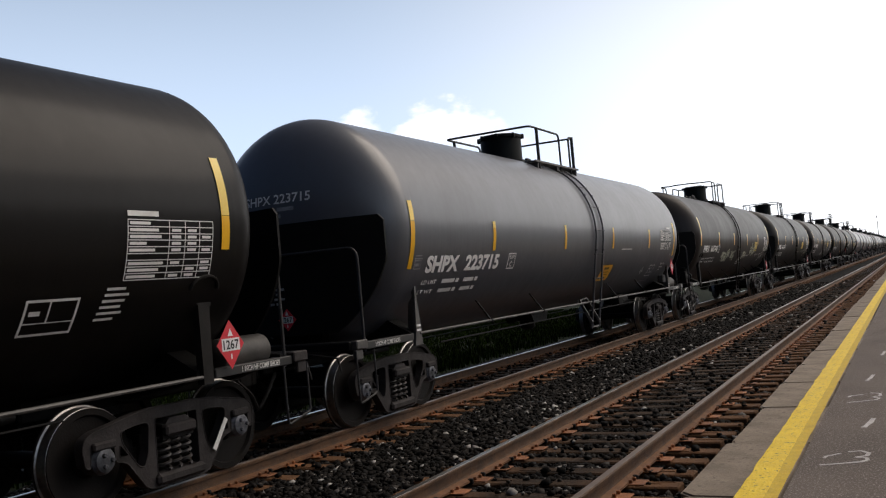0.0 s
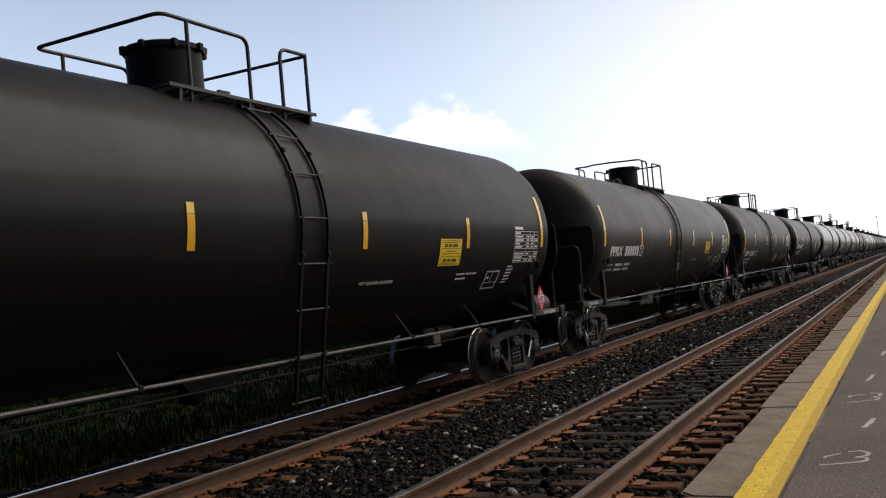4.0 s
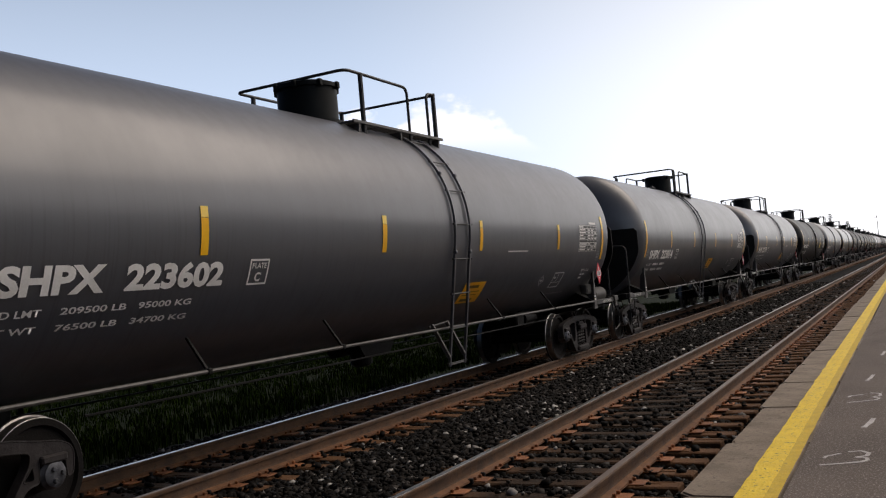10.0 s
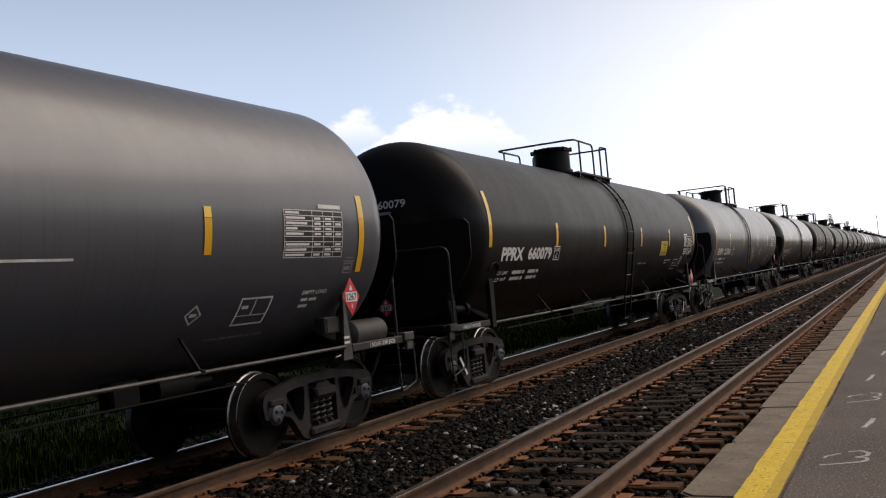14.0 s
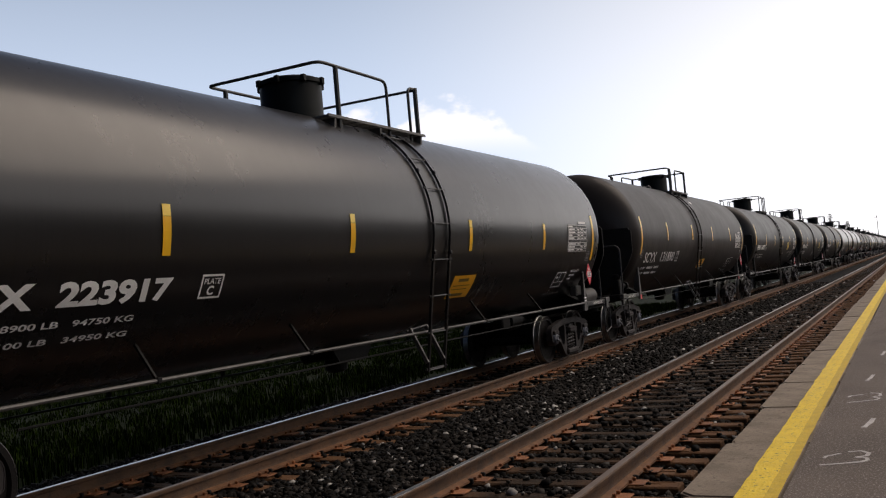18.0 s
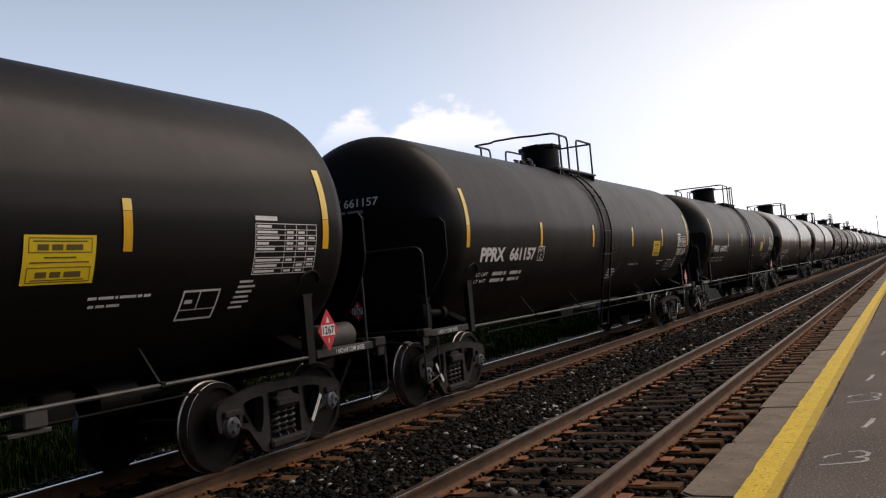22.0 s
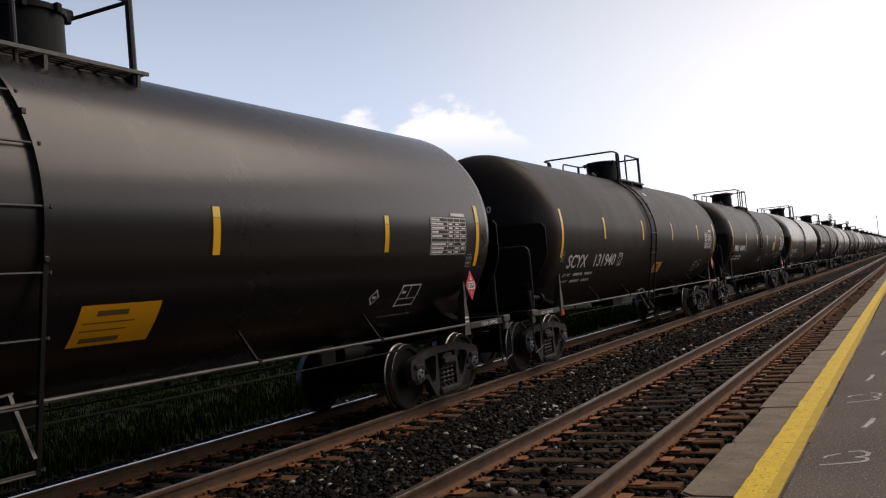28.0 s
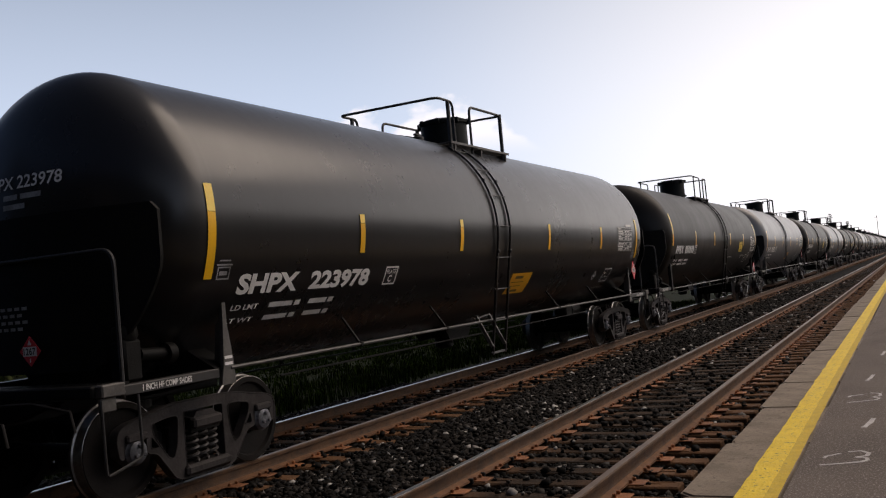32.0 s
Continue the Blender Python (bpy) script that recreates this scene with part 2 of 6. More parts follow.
M = {
    "paint_p": material("black_tank_paint", (0.0074, 0.0059, 0.0053), 0.50, dark=(0.0051, 0.0041, 0.0037), scale=0.7, amount=0.6, fine=9, rough_var=0.05, streak=(5.0, 5.0, 0.5), var=0.15, bump=0.010, bump_scale=5, spec=0.13, coat=0.14, drips=0.3),
    "paint_b": material("faded_black_tank_paint", (0.0245, 0.0187, 0.0168), 0.50, dark=(0.0180, 0.0138, 0.0124), scale=0.7, amount=0.6, fine=9, rough_var=0.05, streak=(5.0, 5.0, 0.5), bump=0.010, bump_scale=5, spec=0.16, coat=0.14, drips=0.3),
    "paint_s": material("grey_tank_paint", (0.058, 0.0605, 0.073), 0.44, dark=(0.046, 0.048, 0.057), scale=0.6, amount=0.4, fine=8, rough_var=0.05, streak=(5.0, 5.0, 0.5), var=0.10, bump=0.010, bump_scale=5, spec=0.85, specks=(9.0, 0.68, (0.036, 0.036, 0.040), 0.4), coat=0.34, drips=0.30),
    "paint_g": material("glossy_charcoal_paint", (0.0110, 0.0101, 0.0108), 0.30, dark=(0.0078, 0.0072, 0.0077), scale=0.6, amount=0.6, fine=8, rough_var=0.04, streak=(5.0, 5.0, 0.5), var=0.1, bump=0.004, bump_scale=4, spec=0.32, coat=0.28, drips=0.3),
    "paint_y": material("brown_black_paint", (0.0205, 0.0153, 0.0130), 0.56, dark=(0.0148, 0.0111, 0.0095), scale=0.7, amount=0.6, fine=9, rough_var=0.05, streak=(5.0, 5.0, 0.5), var=0.1, bump=0.010, bump_scale=5, spec=0.13, coat=0.14, drips=0.5),
    "iron": material("dusty_cast_iron", (0.018, 0.0157, 0.0143), 0.7, dark=(0.006, 0.0052, 0.0047), scale=5, amount=0.8, fine=50, bump=0.15, bump_scale=60, spec=0.2),
    # cast metal lightened in colour to show the side frames as lit
    "cast": material("dusty_cast_steel", (0.050, 0.043, 0.042), 0.7, dark=(0.014, 0.0115, 0.0108), scale=4, amount=0.9, fine=30, bump=0.25, bump_scale=40, spec=0.25),
    "frame": material("black_underframe_paint", (0.007, 0.0066, 0.0062), 0.6, dark=(0.003, 0.0028, 0.0026), scale=4, amount=0.8, fine=40, bump=0.15, spec=0.15),
    "bonnet": material("bonnet_paint", (0.0065, 0.0085, 0.0080), 0.55, dark=(0.0035, 0.0045, 0.0045), scale=5, amount=0.6, spec=0.15),
    "tube": material("dark_railing_paint", (0.024, 0.0225, 0.0225), 0.5, dark=(0.014, 0.0133, 0.0133), scale=6, amount=0.7),
    "pale": material("weathered_galvanised_steel", (0.125, 0.117, 0.11), 0.5, metal=0.3, dark=(0.045, 0.042, 0.039), scale=6, amount=0.8, fine=50),
    "wheel": material("wheel_steel", (0.008, 0.0056, 0.0045), 0.65, metal=0.0, dark=(0.005, 0.004, 0.0035), scale=6, amount=0.9, fine=50, bump=0.2, spec=0.2),
    "tread": material("polished_wheel_tread", (0.52, 0.50, 0.48), 0.32, metal=0.9, dark=(0.16, 0.15, 0.14), scale=9, amount=0.6),
    "cap": material("bearing_cap_steel", (0.16, 0.165, 0.185), 0.5, metal=0.3, dark=(0.03, 0.03, 0.034), scale=12, amount=1.0, var=0.35),
    "spring": material("spring_steel", (0.060, 0.052, 0.048), 0.55, dark=(0.028, 0.024, 0.022), scale=20, amount=0.8),
    "white": material("white_stencil_paint", (0.88, 0.86, 0.83), 0.55, dark=(0.64, 0.62, 0.59), scale=3, amount=0.8, fine=60),
    "dim": material("faded_stencil_paint", (0.82, 0.80, 0.78), 0.6, dark=(0.55, 0.54, 0.52), scale=5, amount=1.0, fine=60),
    "ghost": material("nearly_worn_off_stencil", (0.36, 0.36, 0.37), 0.6, dark=(0.14, 0.14, 0.14), scale=5, amount=1.0, fine=60),
    # yellow tape with the sky's reflection mixed into its colour
    "stripe_pale": material("pale_reflective_tape", (0.95, 0.72, 0.16), 0.30, dark=(0.86, 0.58, 0.08), scale=2.5, amount=0.8, fine=30, var=0.08),
    "stripe": material("yellow_reflective_tape", (0.90, 0.50, 0.012), 0.32, dark=(0.76, 0.39, 0.01), scale=2.5, amount=0.8, fine=30, var=0.08),
    "decal": material("yellow_decal", (0.92, 0.66, 0.02), 0.4, dark=(0.82, 0.56, 0.02), scale=2, amount=0.7, var=0.05),
    "decal_o": material("orange_yellow_decal", (0.83, 0.40, 0.012), 0.4, dark=(0.68, 0.30, 0.01), scale=2, amount=0.7, var=0.05),
    "ink": material("dark_decal_ink", (0.16, 0.10, 0.02), 0.6),
    "red": material("red_placard_paint", (0.72, 0.040, 0.060), 0.4, dark=(0.55, 0.03, 0.04), scale=5, amount=0.6),
    "placard": material("white_placard_face", (0.86, 0.84, 0.83), 0.4, dark=(0.7, 0.68, 0.67), scale=5, amount=0.5),
    "black": material("black_ink", (0.012, 0.012, 0.012), 0.5),
    "spray": material("pale_spray_paint", (0.68, 0.70, 0.54), 0.6, dark=(0.32, 0.33, 0.26), scale=4, amount=0.9),
    "rust": material("rusty_rail_side", (0.115, 0.055, 0.021), 0.75, dark=(0.042, 0.0195, 0.0078), scale=5, amount=0.9, fine=70, bump=0.35, bump_scale=50, specks=(14.0, 0.60, (0.03, 0.015, 0.008), 0.7)),
    "foot": material("caked_rust", (0.200, 0.088, 0.034), 0.85, dark=(0.085, 0.036, 0.015), scale=7, amount=0.9, fine=60, bump=0.4, bump_scale=40),
    "railtop": material("worn_rail_top", (0.42, 0.40, 0.38), 0.28, metal=0.9, dark=(0.26, 0.23, 0.20), scale=3, amount=0.7, streak=(30, 0.6, 30)),
    "dullrail": material("dull_rail_top", (0.20, 0.145, 0.105), 0.5, metal=0.35, dark=(0.12, 0.08, 0.055), scale=3, amount=0.8, streak=(30, 0.6, 30)),
    "tie": material("weathered_tie_wood", (0.058, 0.034, 0.018), 0.85, dark=(0.010, 0.0062, 0.0036), scale=4, amount=0.9, fine=30, streak=(2.0, 55, 55), bump=0.7, bump_scale=40, var=0.35, spec=0.2),
    "plate": material("rusty_tie_plate", (0.42, 0.155, 0.05), 0.75, dark=(0.12, 0.045, 0.018), scale=9, amount=0.9, fine=60, bump=0.3, var=0.3),
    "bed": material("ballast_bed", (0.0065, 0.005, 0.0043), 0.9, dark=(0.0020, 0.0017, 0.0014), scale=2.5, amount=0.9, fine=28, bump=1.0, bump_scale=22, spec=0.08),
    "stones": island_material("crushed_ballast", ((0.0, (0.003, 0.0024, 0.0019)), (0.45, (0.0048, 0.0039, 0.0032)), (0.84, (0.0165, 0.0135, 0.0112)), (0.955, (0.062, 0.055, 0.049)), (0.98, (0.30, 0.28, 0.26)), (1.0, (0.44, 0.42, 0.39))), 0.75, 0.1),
    "concrete": material("platform_edge_concrete", (0.325, 0.262, 0.198), 0.85, dark=(0.143, 0.112, 0.082), scale=3, amount=0.8, fine=45, bump=0.35, bump_scale=70, var=0.10, spec=0.3, specks=(22.0, 0.59, (0.10, 0.080, 0.062), 0.55)),
    "asphalt": material("worn_asphalt", (0.172, 0.138, 0.114), 0.85, dark=(0.094, 0.075, 0.061), scale=1.1, amount=0.7, fine=160, bump=0.5, bump_scale=150, spec=0.3, specks=(60.0, 0.56, (0.42, 0.36, 0.32), 0.7)),
    "yellow": material("worn_yellow_line_paint", (0.95, 0.68, 0.006), 0.65, dark=(0.80, 0.54, 0.006), scale=7, amount=0.9, fine=60, bump=0.5, bump_scale=45, specks=(26.0, 0.60, (0.16, 0.10, 0.04), 0.75)),
    # the line's darker side: shading put into the colour, with worn specks
    "old_yellow": material("older_yellow_line_paint", (0.74, 0.50, 0.008), 0.7, dark=(0.56, 0.36, 0.008), scale=9, amount=0.9, fine=60, bump=0.4, bump_scale=45, specks=(30.0, 0.63, (0.2, 0.13, 0.05), 0.6)),
    "chalk": material("white_marking_paint", (0.66, 0.63, 0.60), 0.75, dark=(0.34, 0.31, 0.29), scale=14, amount=1.0, fine=120),
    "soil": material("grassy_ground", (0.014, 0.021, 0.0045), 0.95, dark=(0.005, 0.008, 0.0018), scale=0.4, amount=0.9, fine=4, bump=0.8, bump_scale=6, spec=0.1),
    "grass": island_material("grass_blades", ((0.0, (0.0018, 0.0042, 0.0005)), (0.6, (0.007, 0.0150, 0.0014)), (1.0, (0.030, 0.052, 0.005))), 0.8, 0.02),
    "leaf": island_material("tree_leaves", ((0.0, (0.028, 0.040, 0.010)), (1.0, (0.090, 0.100, 0.028))), 0.7),
    "hedge": island_material("hedge_leaves", ((0.0, (0.022, 0.030, 0.008)), (1.0, (0.085, 0.100, 0.026))), 0.8, 0.1),
    "belt": island_material("shaded_tree_leaves", ((0.0, (0.016, 0.018, 0.010)), (1.0, (0.050, 0.046, 0.026))), 0.8, 0.1),
    "bark": material("tree_bark", (0.10, 0.075, 0.055), 0.9, dark=(0.05, 0.035, 0.025), scale=4, amount=0.8, bump=0.6),
    "pole": material("weathered_pole_wood", (0.16, 0.135, 0.115), 0.85, dark=(0.09, 0.07, 0.06), scale=3, amount=0.8, bump=0.4),
    "reservoir": material("grey_reservoir_paint", (0.062, 0.056, 0.050), 0.6, dark=(0.028, 0.025, 0.022), scale=5, amount=0.8),
}


rust_bleed(M["tie"], 1.0, 0.70, (0.165, 0.080, 0.036), 0.9)


# ---- mesh tools ----
class Shape:
    """Collects solid pieces into one mesh."""

    def __init__(self):
        self.v, self.f = [], []

    def raw(self, verts, faces):
        k = len(self.v)
        self.v += [tuple(p) for p in verts]
        self.f += [tuple(i + k for i in q) for q in faces]
        return self

    def box(self, c, s, bevel=0.0, turn=None):
        hx, hy, hz = s[0] / 2, s[1] / 2, s[2] / 2
        b = min(bevel, hx * 0.9, hy * 0.9, hz * 0.9)
        h = (hx, hy, hz)
        verts, faces, at = [], [], {}
        if b <= 0:
            for sx in (-1, 1):
                for sy in (-1, 1):
                    for sz in (-1, 1):
                        verts.append((sx * hx, sy * hy, sz * hz))
            faces = [(0, 1, 3, 2), (4, 6, 7, 5), (0, 4, 5, 1), (2, 3, 7, 6), (0, 2, 6, 4), (1, 5, 7, 3)]
        else:
            for a in range(3):
                for sg in itertools_product():
                    p = [sg[i] * (h[i] - (0 if i == a else b)) for i in range(3)]
                    at[(a, sg)] = len(verts)
                    verts.append(tuple(p))
            for a in range(3):
                o = [(a + 1) % 3, (a + 2) % 3]
                for s0 in (-1, 1):
                    q = []
                    for s1, s2 in ((-1, -1), (1, -1), (1, 1), (-1, 1)):
                        sg = [0, 0, 0]
                        sg[a], sg[o[0]], sg[o[1]] = s0, s1, s2
                        q.append(at[(a, tuple(sg))])
                    faces.append(tuple(q if s0 > 0 else q[::-1]))
            for a in range(3):          # edges run along axis a
                o = [(a + 1) % 3, (a + 2) % 3]
                for s1 in (-1, 1):
                    for s2 in (-1, 1):
                        sg0, sg1 = [0, 0, 0], [0, 0, 0]
                        sg0[o[0]] = sg1[o[0]] = s1
                        sg0[o[1]] = sg1[o[1]] = s2
                        sg0[a], sg1[a] = -1, 1
                        q = (at[(o[0], tuple(sg0))], at[(o[0], tuple(sg1))], at[(o[1], tuple(sg1))], at[(o[1], tuple(sg0))])
                        faces.append(q if s1 * s2 < 0 else q[::-1])
            for sg in itertools_product():
                q = (at[(0, sg)], at[(1, sg)], at[(2, sg)])
                faces.append(q if sg[0] * sg[1] * sg[2] > 0 else q[::-1])
        m = Matrix.Translation(c) @ (turn.to_4x4() if turn else Matrix())
        return self.raw([m @ Vector(p) for p in verts], faces)

    def prism(self, poly, axis, a, b):
        """A flat polygon, counted round, pushed from a to b along an axis; the polygon lies in the two other axes in order."""
        n = len(poly)
        put = {"x": lambda u, v, w: (w, u, v), "y": lambda u, v, w: (u, w, v), "z": lambda u, v, w: (u, v, w)}[axis]
        vs = [put(u, v, a) for u, v in poly] + [put(u, v, b) for u, v in poly]
        fs = [tuple(range(n - 1, -1, -1)), tuple(range(n, 2 * n))] + [(i, (i + 1) % n, n + (i + 1) % n, n + i) for i in range(n)]
        return self.raw(vs, fs)

    def tube(self, pts, r, n=8, closed=False, radii=None):
        pts = [Vector(p) for p in pts]
        k = len(pts)
        rings = []
        ref = None
        for i, p in enumerate(pts):
            a = pts[i - 1] if (i or closed) else pts[i]
            b = pts[(i + 1) % k] if (i < k - 1 or closed) else pts[i]
            d = (b - a).normalized()
            if ref is None:
                ref = d.orthogonal().normalized()
            ref = (ref - d * ref.dot(d)).normalized()
            s = d.cross(ref)
            rr = radii[i] if radii else r
            rings.append([p + rr * (math.cos(2 * math.pi * j / n) * ref + math.sin(2 * math.pi * j / n) * s) for j in range(n)])
        vs = [q for ring in rings for q in ring]
        fs = []
        for i in range(k if closed else k - 1):
            i2 = (i + 1) % k
            for j in range(n):
                j2 = (j + 1) % n
                fs.append((i * n + j, i * n + j2, i2 * n + j2, i2 * n + j))
        if not closed:
            fs += [tuple(range(n - 1, -1, -1)), tuple(range((k - 1) * n, k * n))]
        return self.raw(vs, fs)

    def turned(self, prof, axis="y", n=32, c=(0, 0, 0), closed_ends=True):
        """A profile of (along, radius) turned about an axis through c."""
        k = len(prof)
        vs = []
        for a, r in prof:
            for j in range(n):
                t = 2 * math.pi * j / n
                u, w = r * math.cos(t), r * math.sin(t)
                q = {"y": (u, a, w), "x": (a, u, w), "z": (u, w, a)}[axis]
                vs.append((q[0] + c[0], q[1] + c[1], q[2] + c[2]))
        fs = []
        for i in range(k - 1):
            for j in range(n):
                j2 = (j + 1) % n
                q = (i * n + j, i * n + j2, (i + 1) * n + j2, (i + 1) * n + j)
                fs.append(q if axis == "y" else q[::-1])
        if closed_ends:
            e0, e1 = tuple(range(n)), tuple(range((k - 1) * n, k * n))
            fs += [e0[::-1], e1] if axis == "y" else [e0, e1[::-1]]
        return self.raw(vs, fs)

    def mesh(self, name, mat, smooth=False, fix=True):
        me = bpy.data.meshes.new(name)
        me.from_pydata(self.v, [], self.f)
        if fix:
            bm = bmesh.new()
            bm.from_mesh(me)
            bmesh.ops.recalc_face_normals(bm, faces=bm.faces)
            bm.to_mesh(me)
            bm.free()
        me.materials.append(mat)
        if smooth:
            me.polygons.foreach_set("use_smooth", [True] * len(me.polygons))
            me.set_sharp_from_angle(angle=radians(38))
        me.update()
        return me


def itertools_product():
    return [(a, b, c) for a in (-1, 1) for b in (-1, 1) for c in (-1, 1)]


MESHES = {}


def cached(key, build):
    """A mesh that alike parts share."""
    if key not in MESHES:
        MESHES[key] = build()
    return MESHES[key]


def part(name, mesh, parent, label="", at=None):
    ob = new(name, mesh)
    ob.parent = parent
    if at is not None:
        ob.matrix_basis = at
    if label:
        ob["label"] = label
    return ob


def arc_path(corners, radius, n=5):
    """A path through corners, each rounded."""
    pts = [Vector(c) for c in corners]
    out = [pts[0]]
    for i in range(1, len(pts) - 1):
        a, b, c = pts[i - 1], pts[i], pts[i + 1]
        r = min(radius, (a - b).length * 0.45, (c - b).length * 0.45)
        p, q = b + (a - b).normalized() * r, b + (c - b).normalized() * r
        for k in range(n + 1):
            t = k / n
            out.append((1 - t) ** 2 * p + 2 * t * (1 - t) * b + t * t * q)
    out.append(pts[-1])
    return out


# ---- the plan: rail tops lie at z = 0, tracks run along y ----
TRAIN_X, EMPTY_X = -7.30, -3.21      # centre lines of the two tracks
HALF_GAUGE = 0.754                   # to the middle of a rail head
TIE_TOP = -0.185
PITCH_OF_CARS = 18.37
R_TANK, Z_TANK, HALF_TANK, DISH = 1.57, 2.545, 7.50, 0.78
R_WHEEL = 0.457


def on_tank(y, arc, lift=0.008):
    """A place on the near side of the tank: along the car, and metres of arc above its middle height."""
    a = arc / R_TANK
    return ((R_TANK + lift) * math.cos(a), y - 0.10, Z_TANK + (R_TANK + lift) * math.sin(a))


def arc_of(z):
    return R_TANK * math.asin((z - Z_TANK) / R_TANK)


def on_head(x, z, sign=-1, lift=0.012):
    """A place on a dished tank end."""
    q = max(0.0, 1 - (x * x + (z - Z_TANK) ** 2) / R_TANK ** 2)
    return (x, sign * (HALF_TANK + DISH * math.sqrt(q) + lift), z)


def wrap_rects(rects, name, mat, lift=0.008, place=None):
    """Thin rectangles (y0, y1, arc0, arc1) laid on the tank as one mesh."""
    s = Shape()
    for y0, y1, a0, a1 in rects:
        k = max(1, int(abs(a1 - a0) / 0.06))
        vs = []
        for i in range(k + 1):
            a = a0 + (a1 - a0) * i / k
            for y in (y0, y1):
                vs.append((place or on_tank)(y, a, lift=lift))
        s.raw(vs, [(2 * i, 2 * i + 1, 2 * i + 3, 2 * i + 2) for i in range(k)])
    return s.mesh(name, mat, fix=False)


def letters(body, name, mat, width, height, put, bold=0.012):
    """Built-in letters stretched to a width and a height; put(u, v) takes each point to its place."""
    cu = bpy.data.curves.new("lettering", "FONT")
    cu.body, cu.size, cu.offset, cu.resolution_u = body, 1.0, bold, 3
    ob = bpy.data.objects.new("lettering", cu)
    me = bpy.data.meshes.new_from_object(ob)
    bpy.data.objects.remove(ob)
    bpy.data.curves.remove(cu)
    co = np.empty(len(me.vertices) * 3, dtype=np.float32)
    me.vertices.foreach_get("co", co)
    co = co.reshape(-1, 3)
    lo, hi = co.min(0), co.max(0)
    u = (co[:, 0] - lo[0]) / (hi[0] - lo[0]) * width
    v = (co[:, 1] - lo[1]) / (hi[1] - lo[1]) * height
    out = np.array([put(float(a), float(b)) for a, b in zip(u, v)], dtype=np.float32)
    me.vertices.foreach_set("co", out.ravel())
    me.name = name
    me.materials.clear()
    me.materials.append(mat)
    me.update()
    return me


# ---- parts of a tank car; its own space: x across (near side +), y along, z up from the rail tops ----
def tank_mesh(paint):
    prof = []
    n = 16
    for i in range(n + 1):
        t = math.pi / 2 * i / n
        prof.append((-HALF_TANK - DISH * math.cos(t), max(0.004, R_TANK * math.sin(t))))
    for y in (-7.38, -4.55, -1.5, 1.5, 4.55, 7.38):      # weld beads
        prof += [(y - 0.09, R_TANK), (y - 0.05, R_TANK), (y - 0.014, R_TANK), (y, R_TANK + 0.0004), (y + 0.014, R_TANK), (y + 0.05, R_TANK), (y + 0.09, R_TANK)]
    for i in range(n, -1, -1):
        t = math.pi / 2 * i / n
        prof.append((HALF_TANK + DISH * math.cos(t), max(0.004, R_TANK * math.sin(t))))
    s = Shape().turned(prof, "y", 96, (0, 0, Z_TANK))
    if paint in ("paint_p", "paint_b"):        # these tanks are a little lower over the crown
        for i, v in enumerate(s.v):
            up = max(0.0, (v[2] - Z_TANK) / R_TANK - 0.35) / 0.65
            s.v[i] = (v[0], v[1] if v[1] < HALF_TANK else HALF_TANK + (v[1] - HALF_TANK) * 0.82, v[2] - 0.045 * up ** 1.5)
    else:                         # and these a little higher, with a longer rear end
        for i, v in enumerate(s.v):
            up = max(0.0, (v[2] - Z_TANK) / R_TANK - 0.35) / 0.65
            s.v[i] = (v[0], v[1] + (0.07 if v[1] > 7.42 else 0.0), v[2] + 0.022 * up ** 1.5)
    return s.mesh("tank", M[paint], smooth=True)


SHIELD_Y = 8.335


def on_shield(x, z, sign=-1, lift=0.0):
    """A place on the outer face of a head shield, which bows a little towards its sides."""
    return (x, sign * (SHIELD_Y - (0.30 if sign < 0 else 0.17) * (x / 1.5) ** 2 + lift), z)


def head_shield_mesh(sign):
    """A stout plate that stands off the lower half of the tank end, with a lip turned back along its edge."""
    s = Shape()
    nz, nx = 20, 18
    grid = {}
    for layer, lift in enumerate((-0.035, 0.0)):
        for i in range(nz + 1):
            z = 1.22 + (2.66 - 1.22) * i / nz
            half = min(1.49, math.sqrt(max(0.05, 1.55 ** 2 - (z - Z_TANK) ** 2)))
            if z > 2.60:          # rounded upper corners
                half -= 0.06 - math.sqrt(max(0.0, 0.06 ** 2 - (z - 2.60) ** 2))
            for j in range(nx + 1):
                x = -half + 2 * half * j / nx
                grid[layer, i, j] = len(s.v)
                s.v.append(on_shield(x, z, sign, lift))
    for i in range(nz):
        for j in range(nx):
            for layer in (0, 1):
                s.f.append((grid[layer, i, j], grid[layer, i, j + 1], grid[layer, i + 1, j + 1], grid[layer, i + 1, j]))
    edge = [(0, j) for j in range(nx + 1)] + [(i, nx) for i in range(1, nz + 1)] + [(nz, j) for j in range(nx - 1, -1, -1)] + [(i, 0) for i in range(nz - 1, 0, -1)]
    for k, (i, j) in enumerate(edge):
        i2, j2 = edge[(k + 1) % len(edge)]
        s.f.append((grid[0, i, j], grid[0, i2, j2], grid[1, i2, j2], grid[1, i, j]))
    return s.mesh("head_shield", M["frame"], smooth=True)


def bonnet_mesh():
    s = Shape()
    r, z0, z1 = 0.43, 4.06, 4.66
    s.turned([(z0, r + 0.04), (z0 + 0.05, r + 0.04), (z0 + 0.055, r - 0.01), (z1 - 0.09, r - 0.01), (z1 - 0.085, r + 0.02), (z1 - 0.03, r + 0.02), (z1, r - 0.05)], "z", 36)
    for k in range(8):
        a = 2 * math.pi * (k + 0.3) / 8
        s.box(((r + 0.02) * math.cos(a), (r + 0.02) * math.sin(a), z1 - 0.06), (0.07, 0.07, 0.10), 0.012)
    s.box((0.1, r + 0.0, z1 + 0.02), (0.22, 0.16, 0.09), 0.02)
    return s.mesh("bonnet", M["bonnet"], smooth=True)


